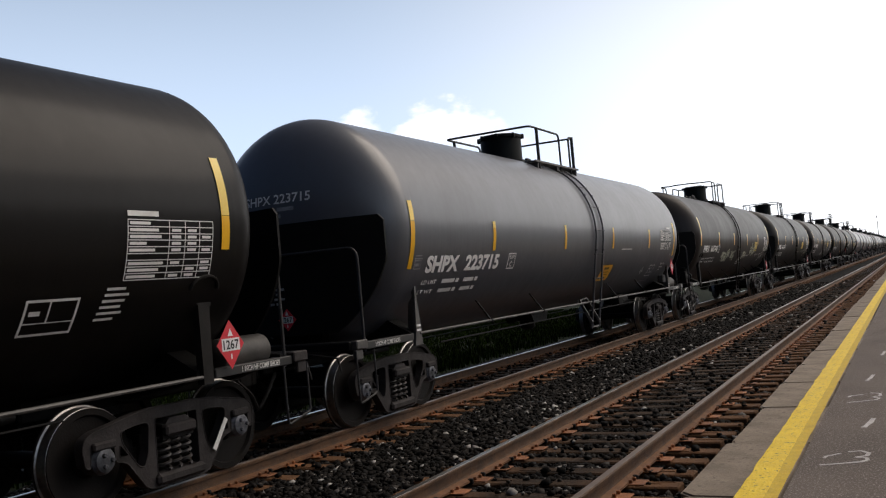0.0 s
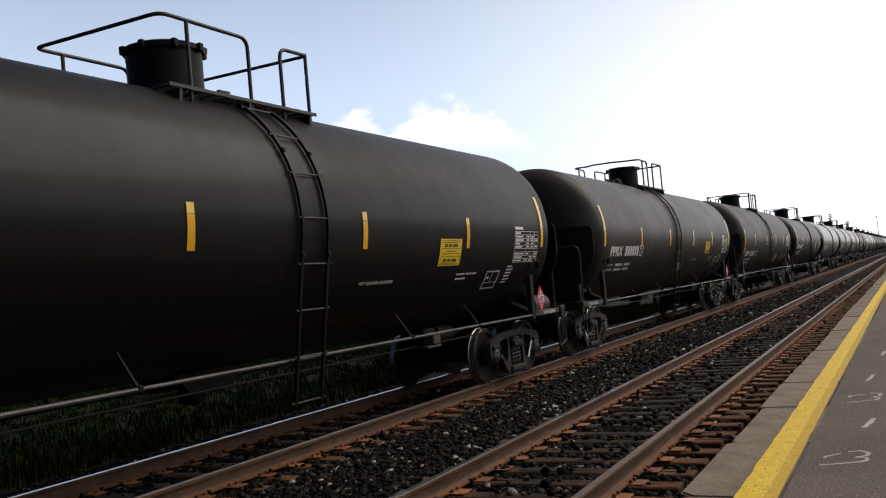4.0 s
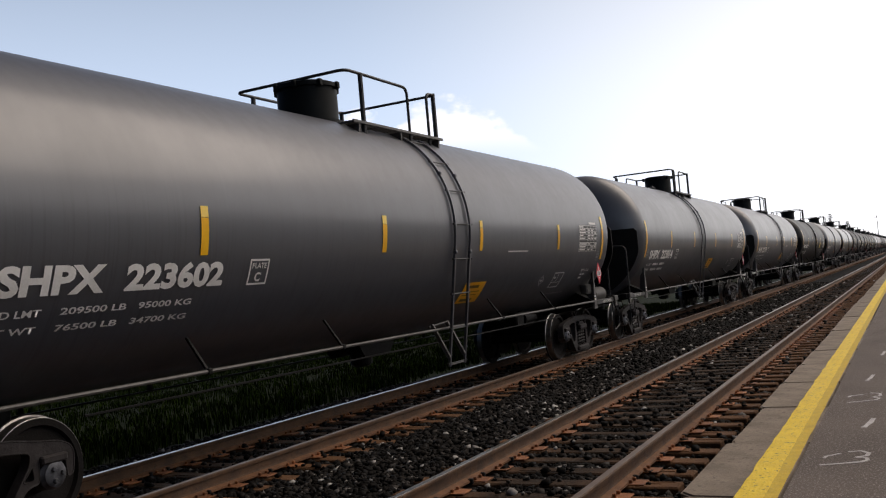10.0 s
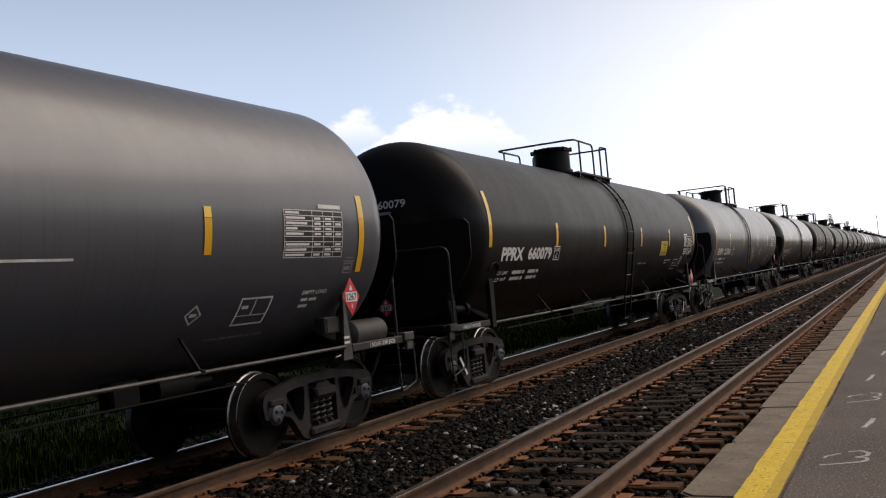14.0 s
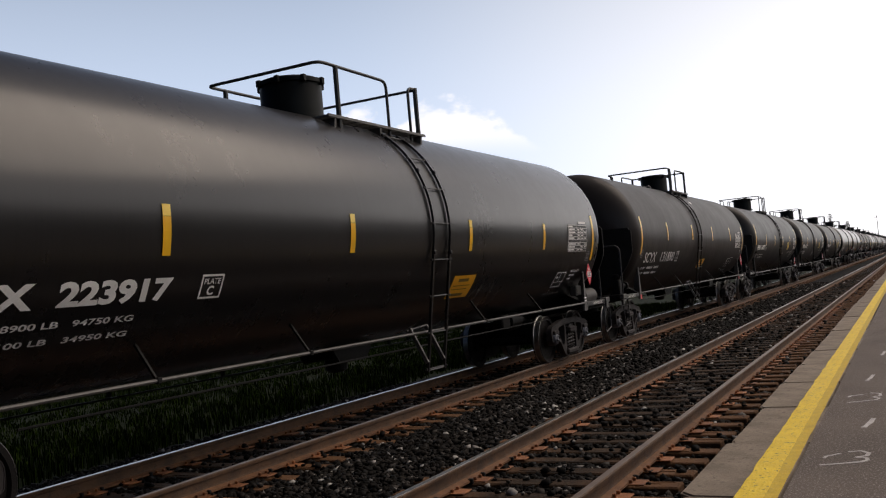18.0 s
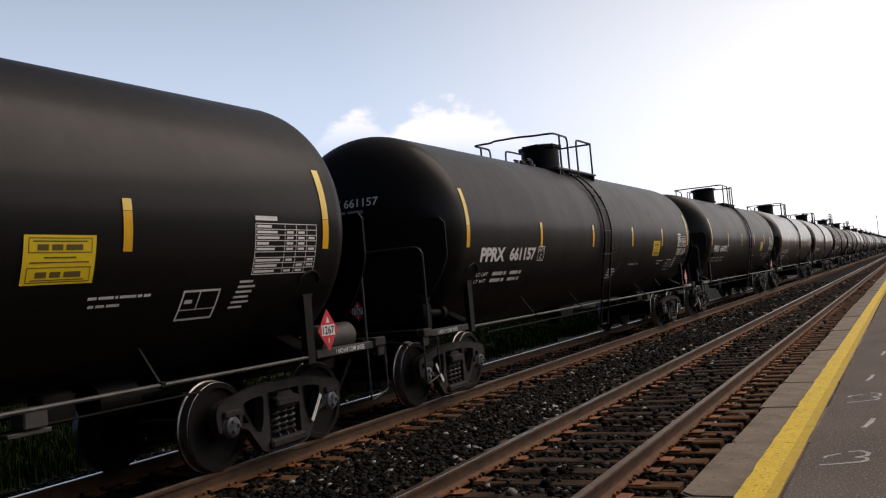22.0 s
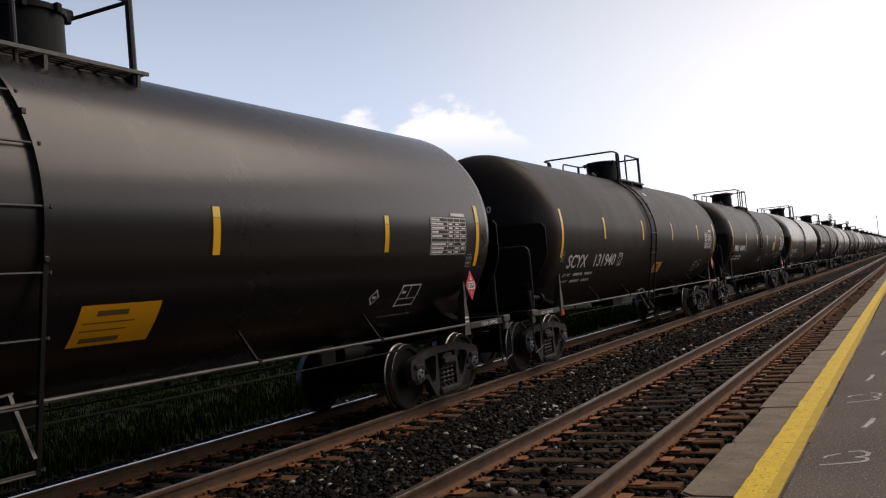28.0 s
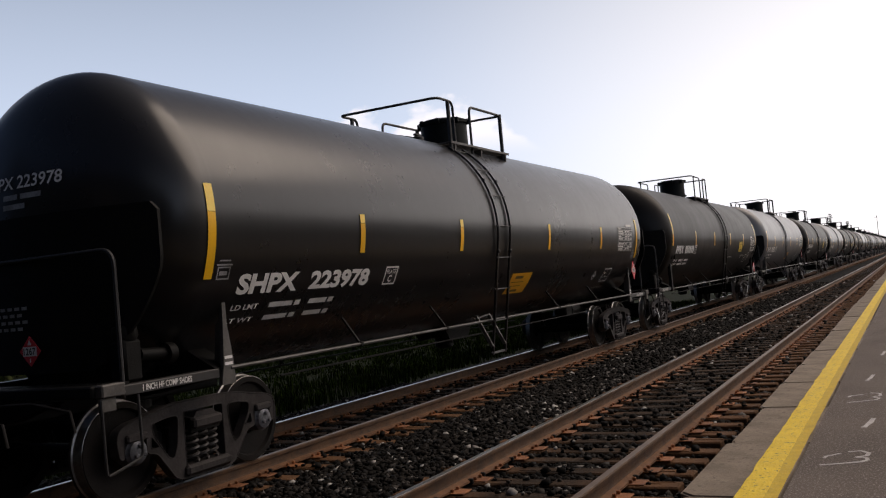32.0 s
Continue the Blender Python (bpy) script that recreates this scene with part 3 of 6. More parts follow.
def valves_mesh():
    s = Shape()
    for x, y, r, h in ((0.10, 0.02, 0.10, 0.10), (-0.10, 0.14, 0.07, 0.07), (0.03, -0.16, 0.07, 0.05), (-0.12, -0.14, 0.06, 0.09)):
        s.turned([(4.02, r + 0.04), (4.14, r + 0.04), (4.15, r), (4.12 + h, r), (4.14 + h, r * 0.6)], "z", 14, (x, y, 0))
        s.box((x, y, 4.16 + h), (0.06, 0.2, 0.04), 0.01)
    return s.mesh("relief_valve", M["tube"], smooth=True)


def walkway_mesh(side, y0, y1, dark):
    s = Shape()
    x0, x1 = (0.50, 0.91)
    ym, ln = (y0 + y1) / 2, y1 - y0
    for k in range(8):           # bar grating
        x = x0 + (x1 - x0) * k / 7
        s.box((side * x, ym, 4.03), (0.035, ln, 0.03), 0.004)
    for k in range(12):
        s.box((side * (x0 + x1) / 2, y0 + 0.02 + (ln - 0.04) * k / 11, 4.028), (x1 - x0, 0.03, 0.025))
    s.box((side * (x1 + 0.012), ym, 4.03), (0.02, ln + 0.04, 0.04), 0.004)
    for y in (y0 + 0.15, ym, y1 - 0.1):   # brackets down to the tank
        s.prism([(side * 0.6, 4.01), (side * 0.92, 4.01), (side * 0.90, 3.80), (side * 0.68, 3.93)], "y", y - 0.02, y + 0.02)
    drop = 0.09 if dark else 0.05
    s.v = [(x, y, z - drop) for x, y, z in s.v]
    return s.mesh("walkway", M["tube" if dark else "pale"])


def long_rail_mesh(kind):
    """Level tube railing that runs from the ladder round the front of the bonnet to the far side."""
    p = SPOTS[kind]
    s = Shape()
    z = 4.665
    yc = p["post"] - 0.37
    way = [(0.88, p["drop"], 3.80), (0.88, p["drop"], z), (0.88, yc, z)]
    if kind == "P":               # it bows out round the valves
        way += [(0.42, yc - 0.06, z), (0.18, yc - 0.20, z), (-0.40, yc - 0.18, z), (-0.52, yc - 0.02, z)]
    way += [(-0.96, yc, z), (-0.96, p["drop"], z), (-0.96, p["drop"], 3.74)]
    s.tube(arc_path(way, 0.13, 5), 0.022, 8)
    for x in (0.88, -0.96):
        s.tube([(x, p["post"], 3.74), (x, p["post"], z)], 0.022 if kind in BLACK else 0.034, 8)
    return s.mesh("long_railing", M["tube"], smooth=True)


def cage_rail_mesh(kind):
    p = SPOTS[kind]
    s = Shape()
    z = 4.68
    a, b = p["loop"], p["end"]
    for q in (1, -1):
        s.tube(arc_path([(q * 0.86, a, 3.84), (q * 0.86, a, z), (q * 0.86, b, z + 0.01)], min(0.13, (b - a) * 0.45), 5), 0.023, 8)
        s.tube([(q * 0.86, b, z + 0.03), (q * 0.86, b, 3.80)], 0.022 if kind in BLACK else 0.036, 8)
    s.tube([(0.86, b, z), (-0.86, b, z)], 0.021, 8)
    return s.mesh("cage_railing", M["tube"], smooth=True)


# where the top fittings stand along the car: ladder, bonnet, valves, railing posts, walkway, notice decal and stripes
SPOTS = {
    "P": dict(ladder=-0.60, bonnet=0.03, valves=-1.02, post=-1.10, drop=-0.60, loop=0.05, end=1.07, plate=(-1.45, 1.10), tip=-2.98, stripes=(-4.36, -1.42, 1.53, 4.36), stripe_z=(2.21, 2.65), decal=(3.42, 4.13, 1.97, 2.34)),
    "S": dict(ladder=0.49, bonnet=-0.54, valves=0.62, post=-0.75, drop=0.53, loop=1.20, end=1.43, plate=(-1.05, 1.50), tip=-2.58, stripes=(-4.72, -1.42, 1.66, 4.71), stripe_z=(2.17, 2.62), decal=(1.26, 1.99, 1.50, 1.82)),
    "L": dict(ladder=-0.67, bonnet=0.72, valves=-0.52, post=-0.84, drop=-0.67, loop=0.0, end=1.30, plate=(-0.90, 1.41), tip=-2.62, stripes=(-4.72, -1.76, 1.54, 4.60), stripe_z=(2.17, 2.62), decal=(0.90, 1.60, 1.50, 1.81)),
    "Y": dict(ladder=-0.67, bonnet=0.72, valves=-0.52, post=-0.84, drop=-0.67, loop=0.0, end=1.30, plate=(-0.90, 1.41), tip=-2.62, stripes=(-4.60, -1.50, 1.54, 4.78), stripe_z=(2.37, 2.83), decal=(0.06, 0.84, 1.55, 1.81)),
    "C": dict(ladder=-0.20, bonnet=-0.62, valves=0.42, post=-0.83, drop=-0.20, loop=0.45, end=1.28, plate=(-1.05, 1.40), tip=-2.60, stripes=(-4.60, -1.27, 1.74, 4.60), stripe_z=(2.21, 2.66), decal=(2.60, 3.29, 1.46, 1.76)),
}
SPOTS["GL"] = dict(SPOTS["L"], decal=(0.14, 1.02, 1.46, 1.79))
SPOTS["PB"] = dict(SPOTS["P"], ladder=0.37, bonnet=-0.03, valves=0.80, post=-0.61, drop=0.36, loop=0.98, end=1.50, plate=(-0.95, 1.53), tip=-2.60)
BLACK = ("P", "PB")
FITTINGS = {"P": "P", "PB": "PB", "S": "S", "G": "S", "SL": "L", "GL": "GL", "Y": "Y", "C": "C"}
LADDER_Y = (-0.24, 0.24)


def ladder_line(t, lift=0.035):
    """The ladder's way, from the walkway over the tank's side down to below the sill: t in metres of its length."""
    r = R_TANK + lift
    top, low = radians(57), radians(-6)
    curve = r * (top - low)
    if t < curve:
        a = top - t / r
        return (r * math.cos(a), Z_TANK + r * math.sin(a))
    k = t - curve
    x0, z0 = r * math.cos(low), Z_TANK + r * math.sin(low)
    return (x0 - k * 0.150, z0 - k * 0.989)


LADDER_LEN = (R_TANK + 0.035) * radians(63) + 1.86


def stiles_mesh(paint):
    s = Shape()
    for y in LADDER_Y:
        pts = []
        for k in range(41):
            x, z = ladder_line(LADDER_LEN * k / 40)
            pts.append((x, y, z))
        # flat bar, wide across the car
        vs, fs = [], []
        for k, (x, yy, z) in enumerate(pts):
            a = pts[max(0, k - 1)]
            b = pts[min(40, k + 1)]
            d = Vector((b[0] - a[0], 0, b[2] - a[2])).normalized()
            n = Vector((-d.z, 0, d.x)) * (1 if -d.z > 0 else -1)
            for dy in (-0.020, 0.020):
                for dn in (-0.018, 0.016):
                    vs.append((x + n.x * dn, yy + dy, z + n.z * dn))
        for k in range(40):
            o = 4 * k
            for a, b in ((0, 1), (1, 3), (3, 2), (2, 0)):
                fs.append((o + a, o + b, o + 4 + b, o + 4 + a))
        fs += [(0, 1, 3, 2), (160, 162, 163, 161)]
        s.raw(vs, fs)
        for k in (9, 22):
            x, yy, z = pts[k]
            s.box((x + 0.005, y, z), (0.06, 0.055, 0.055), 0.010)
    return s.mesh("ladder", M[paint], smooth=True)


def rung_mesh():
    s = Shape().tube([(0, -0.30, 0), (0, 0.30, 0)], 0.011, 6)
    s.box((0.0, 0.29, 0.0), (0.03, 0.025, 0.03), 0.004).box((0.0, -0.29, 0.0), (0.03, 0.025, 0.03), 0.004)
    return s.mesh("rung", M["tube"], smooth=True)


def rounded(poly, radius, n=4):
    """A closed polygon in (y, z) with its corners rounded."""
    k = len(poly)
    out = []
    for i in range(k):
        a, b, c = (Vector((*poly[j % k], 0)) for j in (i - 1, i, i + 1))
        r = min(radius, (a - b).length * 0.45, (c - b).length * 0.45)
        p, q = b + (a - b).normalized() * r, b + (c - b).normalized() * r
        for j in range(n + 1):
            t = j / n
            v = (1 - t) ** 2 * p + 2 * t * (1 - t) * b + t * t * q
            out.append((v.x, v.y))
    return out


def cast_plate(s, outer, holes, x0, x1, rim=0.012):
    """A plate with openings: two faces, drawn in a little at every edge, and walls between them."""
    loops = [outer] + holes
    flat = [[Vector((u, v, 0)) for u, v in lp] for lp in loops]
    tris = tessellate_polygon(flat)
    pts = [p for lp in loops for p in lp]
    n = len(pts)
    k = len(s.v)
    s.v += [(x0, u, v) for u, v in pts] + [(x1, u, v) for u, v in pts]
    s.f += [(k + i, k + j, k + m) for i, j, m in tris] + [(k + n + m, k + n + j, k + n + i) for i, j, m in tris]
    o = 0
    for lp in loops:
        c = len(lp)
        s.f += [(k + o + i, k + o + (i + 1) % c, k + n + o + (i + 1) % c, k + n + o + i) for i in range(c)]
        # a raised bead round the opening or edge
        ring = [(x1 if x1 > 0 else x0, u, v) for u, v in lp]
        s.tube(ring, rim, 5, closed=True)
        o += c


def side_frame_mesh(side):
    """Cast truck side frame about its truck's middle."""
    s = Shape()
    x0, x1 = sorted((side * 0.88, side * 0.985))
    half = [(0.30, 0.812), (0.52, 0.79), (0.76, 0.745), (0.97, 0.715), (1.075, 0.665), (1.105, 0.59), (1.085, 0.43), (1.03, 0.41), (1.015, 0.60), (0.765, 0.61), (0.755, 0.41), (0.68, 0.40), (0.62, 0.37), (0.42, 0.115), (0.32, 0.085)]
    outer = rounded([(0.0, 0.81)] + half + [(0.0, 0.08)] + [(-y, z) for y, z in half[::-1]], 0.05)
    tri = [(0.345, 0.70), (0.52, 0.695), (0.69, 0.665), (0.67, 0.56), (0.50, 0.32), (0.43, 0.30), (0.375, 0.42)]
    holes = [rounded(tri, 0.07, 5), rounded([(-y, z) for y, z in tri[::-1]], 0.07, 5), rounded([(-0.275, 0.20), (0.275, 0.20), (0.275, 0.715), (-0.275, 0.715)], 0.03)]
    foot = [(0.60, 0.44), (0.70, 0.56), (0.715, 0.44)]
    holes += [rounded(foot, 0.03, 3), rounded([(-y, z) for y, z in foot[::-1]], 0.03, 3)]
    cast_plate(s, outer, holes, x0, x1, 0.007)
    s.box((side * 0.94, 0, 0.585), (0.24, 0.40, 0.10), 0.02)
    s.box((side * 0.94, 0, 0.155), (0.20, 0.62, 0.10), 0.025)
    s.prism([(-0.17, 0.63), (0.17, 0.63), (0.11, 0.69), (-0.11, 0.69)], "x", x0 - 0.02, x1 + 0.02)
    for y in (-0.889, 0.889):     # bearing adapter
        s.box((side * 0.93, y, 0.585), (0.2, 0.25, 0.07), 0.015)
    return s.mesh("side_frame", M["cast"])


def spring_mesh():
    pts = []
    for k in range(5 * 10 + 1):
        a = 2 * math.pi * k / 10
        pts.append((0.058 * math.cos(a), 0.058 * math.sin(a), 0.22 + 0.315 * k / 50))
    return Shape().tube(pts, 0.016, 5).mesh("spring", M["spring"], smooth=True)


def truck_bolster_mesh():
    s = Shape()
    s.prism([(-1.0, 0.50), (-0.5, 0.42), (0.5, 0.42), (1.0, 0.50), (1.0, 0.64), (0.4, 0.72), (-0.4, 0.72), (-1.0, 0.64)], "y", -0.2, 0.2)
    s.turned([(0.70, 0.22), (0.80, 0.22)], "z", 20)
    for x in (-0.78, 0.78):       # dark backing added behind the springs, so no light shows through
        s.box((x, 0, 0.36), (0.05, 0.62, 0.42), 0.01)
    for q in (-1, 1):             # brake beams
        s.prism([(-0.78, 0.36), (0.78, 0.36), (0.78, 0.42), (0.1, 0.42), (-0.1, 0.42), (-0.78, 0.42)], "y", q * 0.36 - 0.03, q * 0.36 + 0.03)
        for x in (-0.755, 0.755):
            s.box((x, q * 0.40, 0.42), (0.09, 0.07, 0.26), 0.02)
    return s.mesh("truck", M["iron"])


def wheel_mesh(side):
    prof = [(0.07, 0.485), (0.055, 0.476), (0.045, 0.459), (-0.055, 0.452), (-0.066, 0.445), (-0.066, 0.392), (-0.030, 0.375), (-0.022, 0.16), (-0.075, 0.135), (-0.080, 0.06), (0.085, 0.06), (0.085, 0.135), (0.025, 0.17), (0.025, 0.375), (0.070, 0.395), (0.07, 0.485)]
    return Shape().turned([(side * (0.755 - a), r) for a, r in prof], "x", 44, closed_ends=False).mesh("wheel", M["wheel"], smooth=True)


def tread_mesh(side):
    prof = [(0.052, 0.4765), (0.043, 0.4615), (-0.055, 0.4545), (-0.058, 0.449), (-0.056, 0.448), (0.040, 0.455), (0.050, 0.470)]
    return Shape().turned([(side * (0.755 - a), r) for a, r in prof], "x", 44, closed_ends=False).mesh("wheel_tread", M["tread"], smooth=True)


def axle_mesh():
    return Shape().turned([(-0.98, 0.07), (-0.90, 0.07), (-0.84, 0.09), (-0.6, 0.09), (-0.4, 0.08), (0.4, 0.08), (0.6, 0.09), (0.84, 0.09), (0.90, 0.07), (0.98, 0.07)], "x", 20).mesh("wheelset", M["wheel"], smooth=True)


def cap_mesh(side):
    s = Shape()
    s.turned([(side * x, r) for x, r in ((0.84, 0.125), (0.98, 0.125), (0.995, 0.108), (1.015, 0.102), (1.028, 0.075), (1.031, 0.03))], "x", 22)
    for k in range(3):
        a = 2 * math.pi * k / 3
        s.turned([(side * 1.01, 0.022), (side * 1.05, 0.022), (side * 1.055, 0.016)], "x", 6, (0, 0.055 * math.cos(a), 0.055 * math.sin(a)))
    return s.mesh("bearing_cap", M["cap"], smooth=True)


def stub_sill_mesh(q):
    s = Shape()
    s.box((0, q * 7.45, 0.93), (0.36, 3.0, 0.28), 0.02)
    s.prism([(-1.30, 1.02), (-0.4, 0.86), (0.4, 0.86), (1.30, 1.02), (1.30, 1.10), (0.9, 1.32), (0.55, 1.24), (-0.55, 1.24), (-0.9, 1.32), (-1.30, 1.10)], "y", q * 7.12 - 0.13, q * 7.12 + 0.13)
    s.prism([(-0.30, 1.05), (0.30, 1.05), (0.42, 1.22), (-0.42, 1.22)], "y", *sorted((q * 5.9, q * 8.0)))
    s.prism([(-0.85, 1.0), (0.85, 1.0), (0.3, 0.84), (-0.3, 0.84)], "y", *sorted((q * 8.60, q * 8.78)))
    return s.mesh("stub_sill", M["frame"])


def coupler_mesh(q):
    s = Shape()
    s.box((0, q * 8.88, 0.84), (0.16, 0.42, 0.16), 0.03)
    s.prism([(-0.17, q * 9.02), (0.10, q * 9.02), (0.16, q * 9.17), (0.02, q * 9.12), (-0.06, q * 9.165), (-0.19, q * 9.17)][::q], "z", 0.71, 0.97)
    s.tube(arc_path([(0.22, q * 8.8, 0.80), (0.26, q * 9.0, 0.62), (0.22, q * 9.14, 0.42), (0.10, q * 9.18, 0.40)], 0.15, 4), 0.024, 6)
    s.tube([(0.15, q * 8.84, 1.0), (0.75, q * 8.86, 1.02), (1.20, q * 8.86, 0.95), (1.24, q * 8.86, 0.78)], 0.013, 6)
    return s.mesh("coupler", M["iron"])


def end_platform_mesh(q):
    s = Shape()
    s.box((0, q * 8.64, 1.075), (2.56, 0.14, 0.10), 0.012)
    for x in (-1.24, 1.24):
        s.box((x, q * 8.46, 1.108), (0.06, 0.34, 0.03))
    return s.mesh("end_platform", M["frame"])


def corner_mesh(q, side, dark):
    s = Shape()
    s.box((side * 1.31, q * 8.54, 1.075), (0.10, 0.25, 0.11), 0.012)
    s.box((side * 1.31, q * 8.58, 0.96), (0.05, 0.16, 0.12), 0.01)
    return s.mesh("corner_plate", M["cast" if dark else "pale"], smooth=False)


def side_sill_mesh(q, side):
    s = Shape()
    s.box((side * 1.305, q * 7.82, 1.05), (0.05, 1.20, 0.09), 0.008)
    s.box((side * 1.25, q * 7.82, 1.085), (0.12, 1.20, 0.02), 0.004)
    return s.mesh("side_sill", M["tube"])


def end_rail_mesh(q):
    s = Shape()
    y = q * 8.362
    s.tube(arc_path([(1.27, y, 0.98), (1.27, y, 2.26), (-1.27, y, 2.26), (-1.27, y, 0.98)], 0.16, 6), 0.019, 8)
    return s.mesh("end_handrail", M["tube"], smooth=True)


def bracket_mesh(q, side, style):
    s = Shape()
    y = q * 7.10
    if style == "slim":
        s.prism([(y - 0.10, 0.93), (y + 0.10, 0.93), (y + 0.09, 1.12), (y + 0.03, 1.50), (y + 0.02, 1.86), (y - 0.02, 1.86), (y - 0.03, 1.50), (y - 0.06, 1.12)], "x", *sorted((side * 1.29, side * 1.335)))
        s.prism([(side * 1.30, 1.0), (side * 1.30, 1.60), (side * 1.22, 1.50), (side * 1.16, 1.0)], "y", y - 0.012, y + 0.012)
    else:
        s.prism([(y - 0.065, 0.97), (y + 0.065, 0.97), (y + 0.075, 1.72), (y - 0.075, 1.72)], "x", *sorted((side * 1.27, side * 1.35)))
        s.prism([(y - 0.22, 1.86), (y - 0.06, 1.70), (y + 0.10, 1.70), (y + 0.12, 1.80), (y + 0.12, 1.86)], "x", *sorted((side * 1.18, side * 1.345)))
        ring = []
        for k in range(9):
            a = math.pi * k / 8
            yy = y - 0.06 + 0.18 * math.cos(a)
            z = 1.86 + 0.12 * math.sin(a)
            r = math.sqrt(R_TANK ** 2 - (z - Z_TANK) ** 2) + 0.016
            ring.append((side * r, yy, z))
        s.tube(ring, 0.016, 6)
    return s.mesh("bolster_bracket", M["pale" if style == "slim" else "iron"])


def side_pipe_mesh(side):
    s = Shape()
    s.tube([(side * 1.33, -7.06, 1.085), (side * 1.33, 7.06, 1.085)], 0.020, 8)
    return s.mesh("side_pipe", M["pale"], smooth=True)


def strut_mesh(side):
    # flat stay from the pipe up to the tank's underside
    s = Shape()
    s.prism([(side * 1.345, 1.08), (side * 1.315, 1.08), (side * 1.07, 1.42), (side * 1.10, 1.42)], "y", -0.022, 0.004)
    s.box((side * 1.33, 0, 1.085), (0.05, 0.06, 0.06), 0.008)
    return s.mesh("pipe_stay", M["frame"])


def brake_pipe_mesh():
    """The train line along the far side, on hangers, with a thin rod below."""
    s = Shape()
    s.tube([(-1.28, -6.0, 0.985), (-1.28, 6.0, 0.985)], 0.026, 6)
    s.tube([(-1.20, -6.0, 0.72), (-1.20, 6.0, 0.72)], 0.013, 6)
    for k, y in enumerate((-5.3, -4.75, -2.9, -1.5, -0.9, 1.1, 1.75, 3.6, 4.3)):
        s.box((-1.28, y, 0.88 if k % 3 else 0.93), (0.04, 0.05, 0.36 if k % 3 else 0.26), 0.004)
    return s.mesh("brake_pipe", M["frame"])


def low_pipe_mesh():
    return Shape().tube([(1.02, -5.9, 0.87), (1.02, 5.7, 0.87)], 0.012, 6).mesh("air_line", M["frame"], smooth=True)


def outlet_mesh():
    s = Shape()
    s.turned([(0.62, 0.10), (0.66, 0.16), (0.80, 0.16), (0.82, 0.22), (1.0, 0.26), (1.2, 0.34)], "z", 20)
    s.prism([(-0.75, 1.28), (-0.35, 0.78), (0.35, 0.78), (0.75, 1.28)], "x", -0.30, -0.26)
    s.prism([(-0.75, 1.28), (-0.35, 0.78), (0.35, 0.78), (0.75, 1.28)], "x", 0.26, 0.30)
    return s.mesh("bottom_outlet", M["frame"])


def brake_cylinder_mesh():
    s = Shape()
    s.turned([(4.7, 0.05), (4.72, 0.17), (5.2, 0.17), (5.24, 0.08), (5.6, 0.04)], "y", 18, (0.55, 0, 0.92))
    s.box((0.72, 4.2, 0.95), (0.20, 0.36, 0.26), 0.03)
    return s.mesh("brake_cylinder", M["frame"], smooth=True)


def reservoir_mesh():
    return Shape().turned([(7.42, 0.03), (7.44, 0.11), (7.50, 0.165), (8.18, 0.165), (8.24, 0.11), (8.26, 0.03)], "y", 24, (1.08, 0, 1.20)).mesh("air_reservoir", M["reservoir"], smooth=True)


def valve_stand_mesh():
    s = Shape()
    s.box((1.05, -8.10, 1.28), (0.20, 0.22, 0.38), 0.03)
    s.turned([(1.46, 0.10), (1.50, 0.12), (1.58, 0.11), (1.62, 0.05)], "z", 16, (1.05, -8.10, 0))
    s.tube([(1.08, -7.98, 1.32), (1.10, -7.66, 1.30)], 0.06, 10)
    s.turned([(-7.70, 0.02), (-7.69, 0.10), (-7.60, 0.10), (-7.59, 0.02)], "y", 14, (1.10, 0, 1.30))
    return s.mesh("brake_valve", M["frame"], smooth=True)


def stirrup_mesh(q, side):
    s = Shape()
    y = q * 8.46
    s.tube(arc_path([(side * 1.33, y - 0.20, 1.0), (side * 1.34, y - 0.20, 0.38), (side * 1.34, y + 0.20, 0.47), (side * 1.33, y + 0.20, 1.0)], 0.05, 3), 0.013, 6)
    return s.mesh("stirrup", M["tube"], smooth=True)


def brace_mesh():
    s = Shape()
    for y in LADDER_Y:            # flat pale bars from the tank's foot out to the ladder's end
        a, b = Vector((1.32, y - 0.03, 0.66)), Vector((1.08, y - 0.10, 1.14))
        s.prism([(a.x, a.z), (b.x, b.z), (b.x + 0.05, b.z + 0.02), (a.x + 0.05, a.z + 0.02)], "y", y - 0.065, y - 0.03)
    s.tube([(1.32, LADDER_Y[0], 0.56), (1.32, LADDER_Y[1], 0.56)], 0.012, 6)
    s.tube([(1.10, LADDER_Y[0] - 0.12, 1.12), (1.10, LADDER_Y[1], 1.16)], 0.014, 6)
    return s.mesh("ladder_brace", M["pale"])


def diamond(s, c, half, thick, facing):
    """A square plate on its corner."""
    if facing == "x":
        s.prism([(c[1] - half, c[2]), (c[1], c[2] - 1.22 * half), (c[1] + half, c[2]), (c[1], c[2] + 1.22 * half)], "x", c[0], c[0] + thick)
    else:
        s.prism([(c[0] - half, c[2]), (c[0], c[2] - half), (c[0] + half, c[2]), (c[0], c[2] + half)], "y", c[1], c[1] - thick)
    return s


